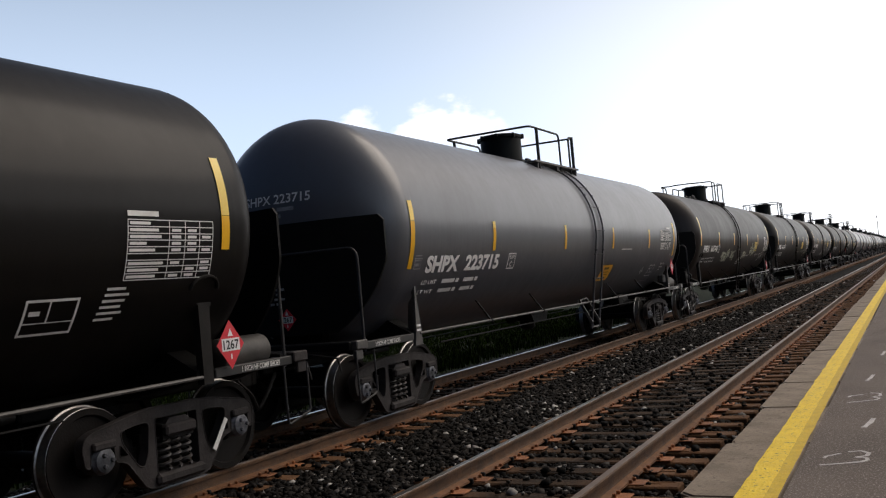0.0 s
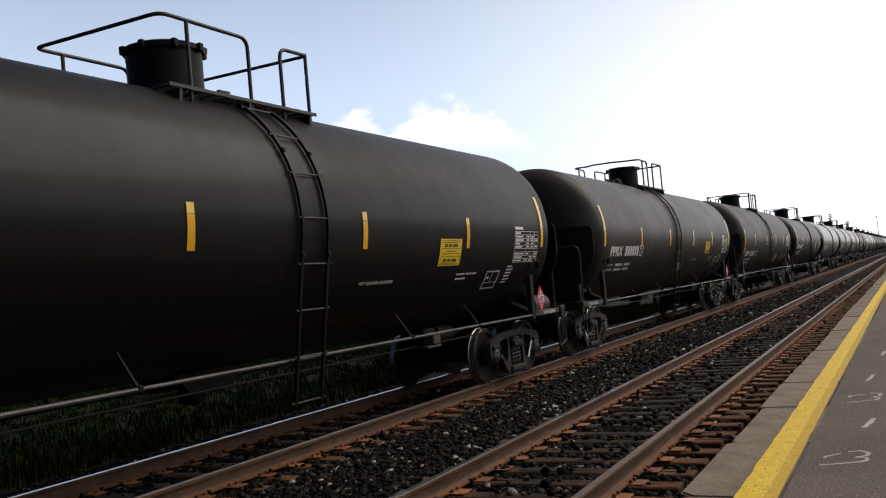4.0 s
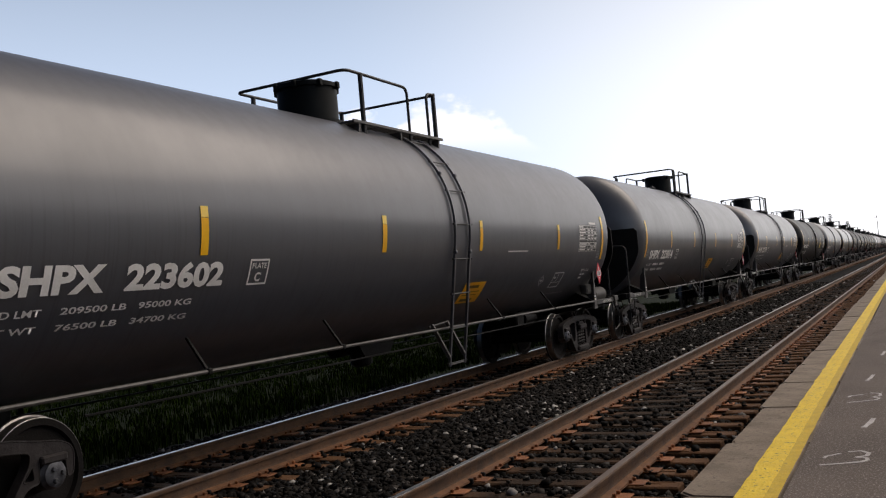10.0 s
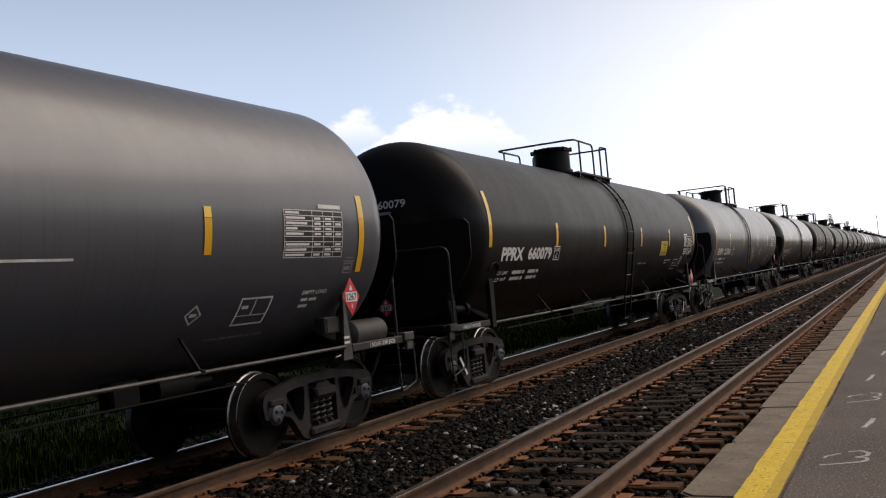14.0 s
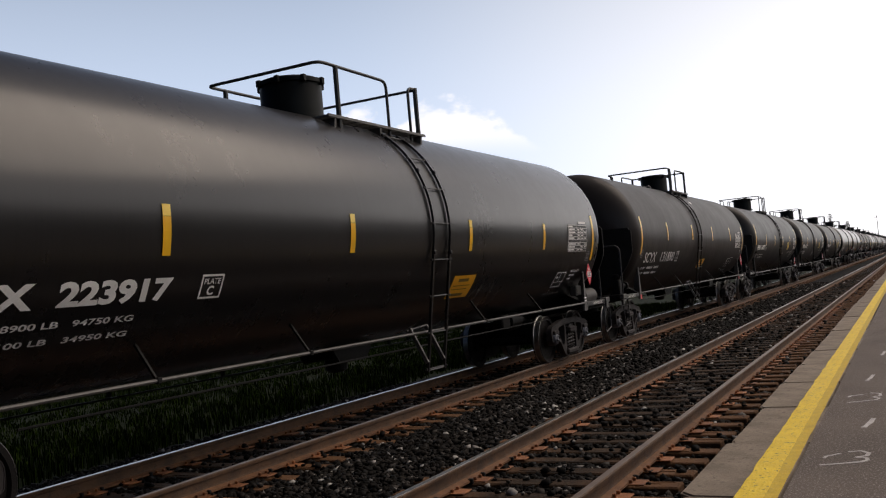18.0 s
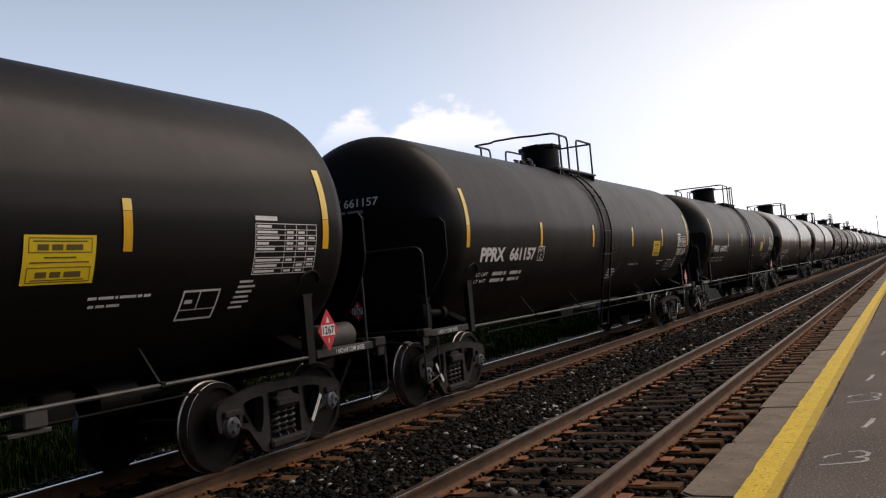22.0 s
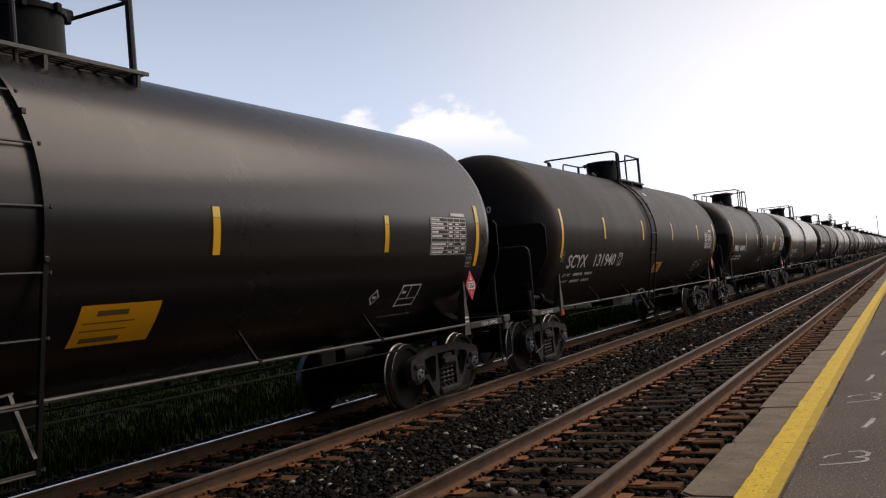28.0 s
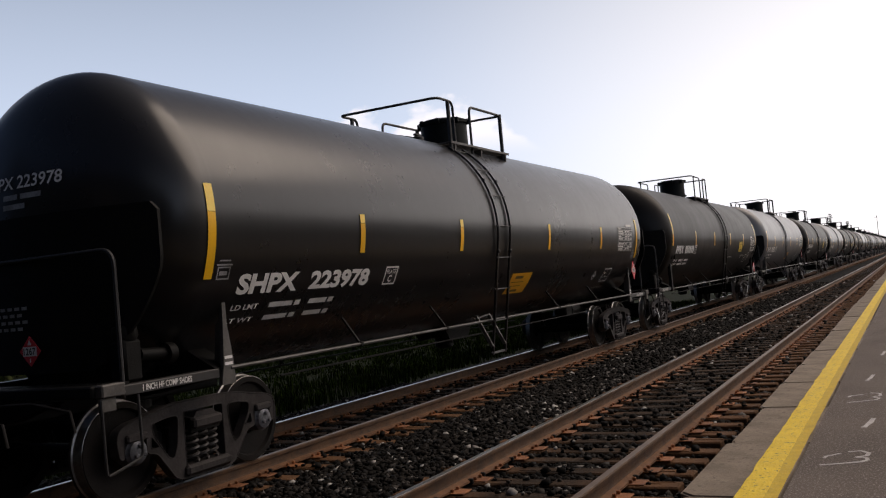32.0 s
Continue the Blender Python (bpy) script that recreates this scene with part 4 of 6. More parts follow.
def add_placard(car, c, half, facing="x", tint="red"):
    k = (round(c[0], 2), round(c[1], 2), round(c[2], 2), facing)
    base = part("placard", cached(("placard", k), lambda: diamond(Shape(), c, half, 0.006, facing).mesh("placard", M["red"])), car, "red diamond hazard placard")
    e = 0.0095

    def flat(poly, mat, name, lift):
        s = Shape()
        if facing == "x":
            s.raw([(c[0] + lift, c[1] + u, c[2] + v) for u, v in poly], [tuple(range(len(poly)))])
        else:
            s.raw([(c[0] + u, c[1] - lift, c[2] + v) for u, v in poly], [tuple(range(len(poly)))])
        return s.mesh(name, mat, fix=False)

    w, h = half * 0.66, half * 0.31
    part("number_band", cached(("pband", k), lambda: flat([(-w, -h), (w, -h), (w, h), (-w, h)], M["placard"], "number_band", e)), base, "white band")
    part("flame_mark", cached(("pflame", k), lambda: flat([(-half * 0.20, half * 0.42), (half * 0.20, half * 0.42), (0, half * 0.80)], M["placard"], "flame_mark", e)), base)
    part("class_mark", cached(("pclass", k), lambda: flat([(-half * 0.05, -half * 0.72), (half * 0.05, -half * 0.72), (half * 0.05, -half * 0.46), (-half * 0.05, -half * 0.46)], M["placard"], "class_mark", e)), base)

    def put(u, v):
        if facing == "x":
            return (c[0] + e + 0.003, c[1] - w * 0.86 + u, c[2] - h * 0.75 + v)
        return (c[0] - w * 0.86 + u, c[1] - e - 0.003, c[2] - h * 0.75 + v)
    part("number", cached(("pnum", k), lambda: letters("1267", "number", M["black"], w * 1.72, h * 1.5, put, 0.02)), base)


def table_mesh(y0, y1, z0, z1):
    a0, a1 = arc_of(z0), arc_of(z1)
    h, w = a1 - a0, y1 - y0
    t = 0.008
    r = []
    rows = 9
    for k in range(rows + 1):
        a = a0 + h * k / rows
        r.append((y0, y1, a - t / 2, a + t / 2))
    for f in (0, 0.46, 0.65, 0.83, 1.0):
        r.append((y0 + w * f - t / 2, y0 + w * f + t / 2, a0, a1))
    rng = random.Random(5)
    for k in range(rows):
        a = a0 + h * (k + 0.28) / rows
        b = a0 + h * (k + 0.72) / rows
        if k == 3:
            continue
        r.append((y0 + w * 0.02, y0 + w * (0.2 + 0.22 * rng.random()), a, b))
        for f in (0.49, 0.68, 0.86):
            if k < 8 and rng.random() < 0.85:
                r.append((y0 + w * f, y0 + w * (f + 0.11), a, b))
    r.append((y0 + w * (0.58 if y0 < 6 else 0.0), y0 + w * (0.98 if y0 < 6 else 0.34), a1 + 0.03, a1 + 0.075))
    return wrap_rects(r, "test_table", M["white"])


def diamond_line(y, z, half, t=0.016):
    """The outline of a square sign set on its corner, with a bar in it, on the tank's side."""
    s = Shape()
    a = arc_of(z)
    outer = [(half, 0.0), (0.0, half), (-half, 0.0), (0.0, -half)]
    k = 1.0 - 1.5 * t / half
    for (u, v), (p, q) in zip(outer, outer[1:] + outer[:1]):
        s.raw([on_tank(y + f, a + g, 0.008) for f, g in ((u, v), (p, q), (p * k, q * k), (u * k, v * k))], [(0, 1, 2, 3)])
    s.raw([on_tank(y + f, a + g, 0.008) for f, g in ((-0.4 * half, -0.16 * half), (0.4 * half, -0.16 * half), (0.4 * half, 0.16 * half), (-0.4 * half, 0.16 * half))], [(0, 1, 2, 3)])
    return s.mesh("small_sign", M["dim"], fix=False)


def frame_box(y0, y1, z0, z1, t=0.022):
    a0, a1 = arc_of(z0), arc_of(z1)
    return [(y0, y1, a0, a0 + t), (y0, y1, a1 - t, a1), (y0, y0 + t, a0, a1), (y1 - t, y1, a0, a1)]


def bars(y0, z, lengths, h, gap=0.05):
    out, y = [], y0
    a = arc_of(z)
    for n in lengths:
        if n > 0:
            out.append((y, y + n, a, a + h))
        y += abs(n) + gap
    return out


STYLE = {   # paint, bracket, low fittings, long stripe z, stencil set
    "P": ("paint_p", "post", False, (2.22, 3.10)),
    "PB": ("paint_p", "post", False, (2.22, 3.10)),
    "S": ("paint_s", "slim", False, (1.95, 2.84)),
    "SL": ("paint_s", "slim", True, (1.95, 2.84)),
    "G": ("paint_g", "slim", False, (1.95, 2.84)),
    "GL": ("paint_g", "slim", True, (1.95, 2.84)),
    "Y": ("paint_y", "slim", True, (2.02, 2.93)),
    "C": ("paint_y", "slim", False, (1.95, 2.84)),
}
LABEL = {
    "P": "black weathered tank car with yellow stripes, on rails",
    "PB": "black weathered tank car with yellow stripes and open top railing",
    "S": "grey weathered tank car with yellow stripes and tall bonnet",
    "SL": "grey weathered tank car with yellow stripes and low bonnet",
    "G": "glossy charcoal tank car with yellow stripes and tall bonnet",
    "GL": "glossy charcoal tank car with yellow stripes and low bonnet",
    "Y": "matt brown-black tank car with yellow stripes and low bonnet",
    "C": "matt brown-black tank car with yellow stripes and tall bonnet",
}


def build_car(kind):
    paint, bracket, low, (sz0, sz1) = STYLE[kind]
    car = new("tank_car")
    tagged(car, LABEL[kind], "tank car", "tank cars of the train")
    part("tank", cached(("tank", paint), lambda: tank_mesh(paint)), car)
    for q in (-1, 1):
        part("head_shield", cached(("shield", q), lambda: head_shield_mesh(q)), car, "dull black head shield")
        part("stub_sill", cached(("stub", q), lambda: stub_sill_mesh(q)), car)
        part("coupler", cached(("coupler", q), lambda: coupler_mesh(q)), car, "dusty cast-iron coupler")
        deck = part("end_platform", cached(("endp", q), lambda: end_platform_mesh(q)), car)
        for k in range(5):
            part("grating_bar", cached("gbar", lambda: Shape().box((0, 0, 1.112), (2.44, 0.022, 0.025)).mesh("grating_bar", M["frame"])), deck, "", pose(0, q * (8.39 + 0.043 * k), 0))
        part("end_handrail", cached(("endr", q), lambda: end_rail_mesh(q)), car)
        for side in (1, -1):
            part("corner_plate", cached(("corner", q, side, kind in BLACK), lambda: corner_mesh(q, side, kind in BLACK)), car, "dusty black corner plate" if kind in BLACK else "pale galvanised corner plate")
            part("side_sill", cached(("sill", q, side), lambda: side_sill_mesh(q, side)), car)
            part("bolster_bracket", cached(("bracket", q, side, bracket), lambda: bracket_mesh(q, side, bracket)), car)
            part("stirrup", cached(("stirrup", q, side), lambda: stirrup_mesh(q, side)), car)
        truck = part("truck", cached("truck", truck_bolster_mesh), car, "dusty cast-iron truck", pose(0, q * 7.06 - 0.05, 0))
        for side in (1, -1):
            part("side_frame", cached(("sframe", side), lambda: side_frame_mesh(side)), truck)
            for y in (-0.135, 0.0, 0.135):
                part("spring", cached("spring", spring_mesh), truck, "", pose(side * 0.93, y, 0))
        if kind in BLACK:
            s = lambda: Shape().box((1.013, 0.0, 0.0), (0.008, 0.05, 0.34), 0, Euler((radians(-36), 0, 0)).to_matrix()).mesh("tag_strip", M["white"])
            part("tag_strip", cached("tag", s), truck, "pale tag strip", pose(0, 0.56, 0.42) if q > 0 else pose(0, -0.55, 0.43, 72))
        for d in (-0.889, 0.889):
            ws = part("wheelset", cached("axle", axle_mesh), car, "rusty steel wheelset", pose(0, q * 7.06 - 0.05 + d, R_WHEEL))
            for side in (1, -1):
                wh = part("wheel", cached(("wheel", side), lambda: wheel_mesh(side)), ws)
                part("wheel_tread", cached(("tread", side), lambda: tread_mesh(side)), ws, "polished wheel tread")
                part("bearing_cap", cached(("cap", side), lambda: cap_mesh(side)), ws, "blue-grey bearing cap")
    fit = FITTINGS[kind]
    spot = SPOTS[fit]
    part("bonnet", cached("bonnet", bonnet_mesh), car, "dark round hatch bonnet", pose(0, spot["bonnet"], 0))
    part("relief_valve", cached("valves", valves_mesh), car, "", pose(0, spot["valves"], 0))
    for side in (1, -1):
        part("walkway", cached(("walk", side, fit), lambda: walkway_mesh(side, *spot["plate"], kind in BLACK)), car, "dark grating walkway" if kind in BLACK else "galvanised grating walkway")
        part("side_pipe", cached(("pipe", side), lambda: side_pipe_mesh(side)), car, "pale steel side pipe", pose(0, 0, -0.045 if kind in BLACK else 0.0))
        for y in ((-4.52, -2.04, 2.76, 4.86) if kind in BLACK else (-4.70, -2.42, 2.24, 4.64)):
            part("pipe_stay", cached(("stay", side), lambda: strut_mesh(side)), car, "", pose(0, y, -0.045 if kind in BLACK else 0.0))
    part("long_railing", cached(("lrail", fit), lambda: long_rail_mesh(fit)), car)
    part("cage_railing", cached(("cage", fit), lambda: cage_rail_mesh(fit)), car)
    lad = part("ladder", cached(("stiles", paint), lambda: stiles_mesh(paint)), car, "steel side ladder in the tank's colour", pose(0, spot["ladder"], 0))
    n = 8
    for k in range(n):
        x, z = ladder_line(0.10 + (LADDER_LEN - 0.14) * k / (n - 1))
        part("rung", cached("rung", rung_mesh), lad, "", pose(x, 0, z))
    if kind not in BLACK:
        part("ladder_brace", cached("brace", brace_mesh), car, "", pose(0, spot["ladder"], 0))
    part("brake_pipe", cached("bpipe", brake_pipe_mesh), car)
    part("air_line", cached("lowp", low_pipe_mesh), car, "thin steel air line")
    part("bottom_outlet", cached("outlet", outlet_mesh), car)
    part("brake_cylinder", cached("bcyl", brake_cylinder_mesh), car)
    if kind in ("PB", "S", "G", "C"):
        part("air_reservoir", cached("reservoir", reservoir_mesh), car, "grey air reservoir")
    if kind in ("S", "G", "C"):
        part("valve_box", cached("vbox", lambda: Shape().box((1.20, 6.93, 1.35), (0.14, 0.32, 0.20), 0.014).box((1.275, 6.93, 1.35), (0.01, 0.26, 0.15), 0.004).mesh("valve_box", M["reservoir"])), car, "grey valve box")
    if kind not in BLACK:
        for q in (-1, 1):
            if kind == "Y":
                part("reflector", cached(("refl", q), lambda: Shape().box((1.338, q * 7.08, 0.99), (0.006, 0.12, 0.10)).mesh("reflector", M["red"])), car, "red patch on the bracket foot")
            else:
                for z in (1.13, 1.19):
                    part("bracket_bar", cached(("bbar", q, z), lambda: Shape().box((1.338, q * 7.09, z), (0.006, 0.11, 0.028)).mesh("bracket_bar", M["placard"])), car, "small white bar")
    else:
        part("gear_box", cached("gbox", lambda: Shape().box((1.15, 3.64, 0.96), (0.16, 0.22, 0.16), 0.012).box((1.15, 3.60, 0.85), (0.10, 0.4, 0.035), 0.006).mesh("gear_box", M["pale"])), car, "pale lever box")
    if kind in ("P", "PB", "GL", "Y"):
        part("brake_valve", cached("bvalve", valve_stand_mesh), car)
    # reflective stripes; the upper lengths carry the sky's sheen in their paler colour
    for y in ((-7.24, 7.38) if kind == "Y" else (-7.34, 7.34)):
        cut = sz0 + (sz1 - sz0) * (0.36 if kind in BLACK else 0.70)
        tape = part("stripe", cached(("lstripe", y, sz0), lambda: wrap_rects([(y - 0.055, y + 0.055, arc_of(sz0), arc_of(cut))], "stripe", M["stripe"])), car, "long yellow reflective stripe")
        part("tape_length", cached(("ltape", y, sz0), lambda: wrap_rects([(y - 0.055, y + 0.055, arc_of(cut) + 0.004, arc_of(sz1))], "tape_length", M["stripe_pale"])), tape, "paler upper length of tape")
    for y in spot["stripes"]:
        b0, b1 = spot["stripe_z"]
        cut = b0 + (b1 - b0) * 0.76
        tape = part("stripe", cached(("sstripe", y, fit), lambda: wrap_rects([(y - 0.05, y + 0.05, arc_of(b0), arc_of(cut))], "stripe", M["stripe"])), car, "short yellow reflective stripe")
        part("tape_length", cached(("stape", y, fit), lambda: wrap_rects([(y - 0.05, y + 0.05, arc_of(cut) + 0.004, arc_of(b1))], "tape_length", M["stripe_pale"])), tape, "paler upper length of tape")
    # stencils of the far half of the near side
    if kind in BLACK:
        part("test_table", cached("tableP", lambda: table_mesh(6.13, 7.16, 1.975, 2.475)), car, "white stencilled test table")
        part("symbol_box", cached("symP", lambda: wrap_rects(frame_box(5.23, 5.73, 1.59, 1.86) + [(5.23, 5.73, arc_of(1.68), arc_of(1.68) + 0.01), (5.45, 5.465, arc_of(1.68), arc_of(1.85))] + bars(5.28, 1.74, [0.1], 0.04), "symbol_box", M["dim"])), car)
        part("decal", cached("decP", lambda: wrap_rects([(3.48, 4.15, arc_of(1.97), arc_of(2.34))], "decal", M["decal"])), car, "yellow notice decal")
        part("decal_print", cached("decPp", lambda: wrap_rects(frame_box(3.52, 4.11, 2.205, 2.32, 0.007) + frame_box(3.52, 4.11, 1.985, 2.10, 0.007) + bars(3.60, 2.225, [0.10, 0.10, 0.16], 0.045, 0.03) + bars(3.56, 2.288, [0.5], 0.010) + bars(3.66, 2.165, [0.3], 0.012) + bars(3.54, 2.13, [0.55], 0.009) + bars(3.60, 2.022, [0.10, 0.10, 0.16], 0.045, 0.03) + bars(3.56, 2.0, [0.5], 0.008), "decal_print", M["ink"], 0.011)), car)
        part("stencil", cached("stP1", lambda: wrap_rects(bars(4.15, 1.83, [0.09, 0.16, 0.03, 0.18, 0.05, 0.08], 0.026, 0.018) + bars(4.17, 1.765, [0.06, 0.09, 0.14], 0.026, 0.02), "stencil", M["dim"])), car)
        part("stencil", cached("stP2", lambda: letters("VENT TANK WHEN UNLOADING", "stencil", M["white"], 0.80, 0.046, lambda u, v: on_tank(1.55 + u, arc_of(1.785) + v, 0.009), 0.02)), car)
        rows = []
        for k, ln in enumerate(([0.2, 0.16, 0.1], [0.24, 0.1, 0.18], [0.24, 0.1, 0.16], [0.24, 0.18])):
            rows += bars(0.05 + 0.03 * k, 1.71 - 0.058 * k, ln, 0.036, 0.02)
        if kind == "P":
            part("stencil", cached("stP3", lambda: wrap_rects(rows, "stencil", M["dim"])), car)
        sweep = []
        for k in range(16):
            f = k / 15
            u, z = 0.26 + 0.54 * f, 1.465 + 0.345 * f ** 2.2
            sweep.append((u, u + 0.042, arc_of(z), arc_of(z) + 0.014 + 0.02 * f))
        if kind == "P":
            part("stencil_line", cached("stP5", lambda: wrap_rects(sweep, "stencil_line", M["ghost"])), car)
        rows = []
        for k, ln in enumerate(([0.2], [0.26], [0.24], [0.22], [0.26], [0.2])):
            rows += bars(5.98 - 0.035 * k * 0.3, 1.90 - 0.048 * k, ln, 0.024, 0.02)
        part("stencil", cached("stP4", lambda: wrap_rects(rows, "stencil", M["dim"])), car)
        add_placard(car, (1.375, 7.40, 1.31), 0.195)
    else:
        d0, d1, e0, e1 = spot["decal"]
        if kind == "S":
            part("stencil_line", cached("stSl", lambda: wrap_rects([(2.35, 3.20, arc_of(2.14), arc_of(2.14) + 0.022)], "stencil_line", M["dim"])), car)
        part("table_field", cached("fieldS", lambda: wrap_rects([(5.86, 6.94, arc_of(2.13), arc_of(2.63))], "table_field", M["black"], 0.005)), car, "black painted field")
        part("test_table", cached("tableS", lambda: table_mesh(5.86, 6.94, 2.13, 2.63)), car, "white stencilled test table")
        low_marks = kind != "G"
        part("symbol_box", cached("symS", lambda: wrap_rects(frame_box(5.70, 6.20, 1.48, 1.75) + [(5.70, 6.20, arc_of(1.57), arc_of(1.57) + 0.01), (5.93, 5.945, arc_of(1.57), arc_of(1.74))] + bars(5.75, 1.64, [0.1], 0.04), "symbol_box", M["dim"])), car, "", pose(0, -0.66 if kind == "Y" else -0.34 if low_marks else -0.04, 0.0))
        if low_marks:
            part("small_sign", cached("smalls", lambda: diamond_line(4.73, 1.625, 0.115)), car, "", pose(0, 1.14 if kind == "Y" else 0.0, 0))
        rows_low = bars(5.1 if low_marks else 5.55, 1.36, [0.2, 0.12, 0.24, 0.1, 0.16], 0.026, 0.02)
        part("stencil", cached(("stS2", low_marks), lambda: wrap_rects(rows_low, "stencil", M["ghost"])), car)
        part("decal", cached(("decS", fit), lambda: wrap_rects([(d0, d1, arc_of(e0), arc_of(e1))], "decal", M["decal_o"])), car, "orange-yellow notice decal")
        part("decal_print", cached(("decSp", fit), lambda: wrap_rects(bars(d0 + 0.18, e1 - 0.09, [0.34], 0.05) + bars(d0 + 0.06, e1 - 0.15, [0.56], 0.013) + bars(d0 + 0.06, e0 + 0.12, [0.5], 0.012) + bars(d0 + 0.10, e0 + 0.03, [0.42], 0.05), "decal_print", M["ink"], 0.011)), car)
        rows = []
        for k, ln in enumerate(([0.2, 0.16], [0.12, 0.14], [0.16])):
            rows += bars(6.38, 1.73 - 0.065 * k, ln, 0.036, 0.03)
        if kind in ("S", "G", "C"):
            part("stencil", cached("stS1", lambda: wrap_rects(rows[2:], "stencil", M["dim"])), car)
        if kind in ("S", "G", "C"):
            part("stencil", cached("stS0", lambda: letters("EMPTY LOAD", "stencil", M["dim"], 0.46, 0.05, lambda u, v: on_tank(6.36 + u, arc_of(1.735) + v, 0.009), 0.02)), car)
        part("emblem", cached("emS", lambda: wrap_rects(frame_box(7.02, 7.20, 1.94, 2.06, 0.014) + [(7.0, 7.22, arc_of(2.07), arc_of(2.07) + 0.016), (7.03, 7.19, arc_of(2.11), arc_of(2.11) + 0.014)] + bars(7.05, 1.98, [0.11], 0.04), "emblem", M["ghost"])), car)
        part("emblem", cached("emS2", lambda: wrap_rects(frame_box(-7.22, -7.04, 1.94, 2.06, 0.014) + [(-7.24, -7.02, arc_of(2.07), arc_of(2.07) + 0.016), (-7.21, -7.05, arc_of(2.11), arc_of(2.11) + 0.014)] + bars(-7.19, 1.98, [0.11], 0.04), "emblem", M["ghost"])), car)
        add_placard(car, (1.475, 6.88, 1.59) if kind == "C" else (1.475, 7.04, 1.66), 0.18)
    if kind == "Y":
        part("stencil_line", cached("stYl", lambda: wrap_rects([(5.61, 6.05, arc_of(1.775), arc_of(1.775) + 0.014)], "stencil_line", M["dim"])), car)
        part("top_stencil", cached("topst", lambda: wrap_rects([(0.46 + 0.02 * r, 0.74 - 0.05 * r, 1.185 - 0.055 * r, 1.22 - 0.055 * r) for r in range(2)], "top_stencil", M["white"])), car)
    add_placard(car, (0.13, -8.345, 1.43), 0.14, "y")
    part("end_notice", cached("endn", lambda: wrap_rects([(-0.36 + 0.1 * k + 0.03 * (r % 2), -0.29 + 0.1 * k + 0.03 * (r % 2), 1.81 - 0.062 * r, 1.84 - 0.062 * r) for r in range(4) for k in range(5 - r % 2)], "end_notice", M["ghost"], place=lambda y, a, lift: on_shield(y, a, -1, 0.006))), car)
    # shoe notice on the side sills
    for q in (-1, 1):
        y0 = q * 7.9 - 0.30
        part("notice", cached(("notice", q), lambda: letters("1 INCH HF COMP SHOES", "notice", M["dim"], 0.60, 0.056, lambda u, v: (1.3335, y0 + u, 1.022 + v), 0.02)), car, "white stencilled notice")
    return car


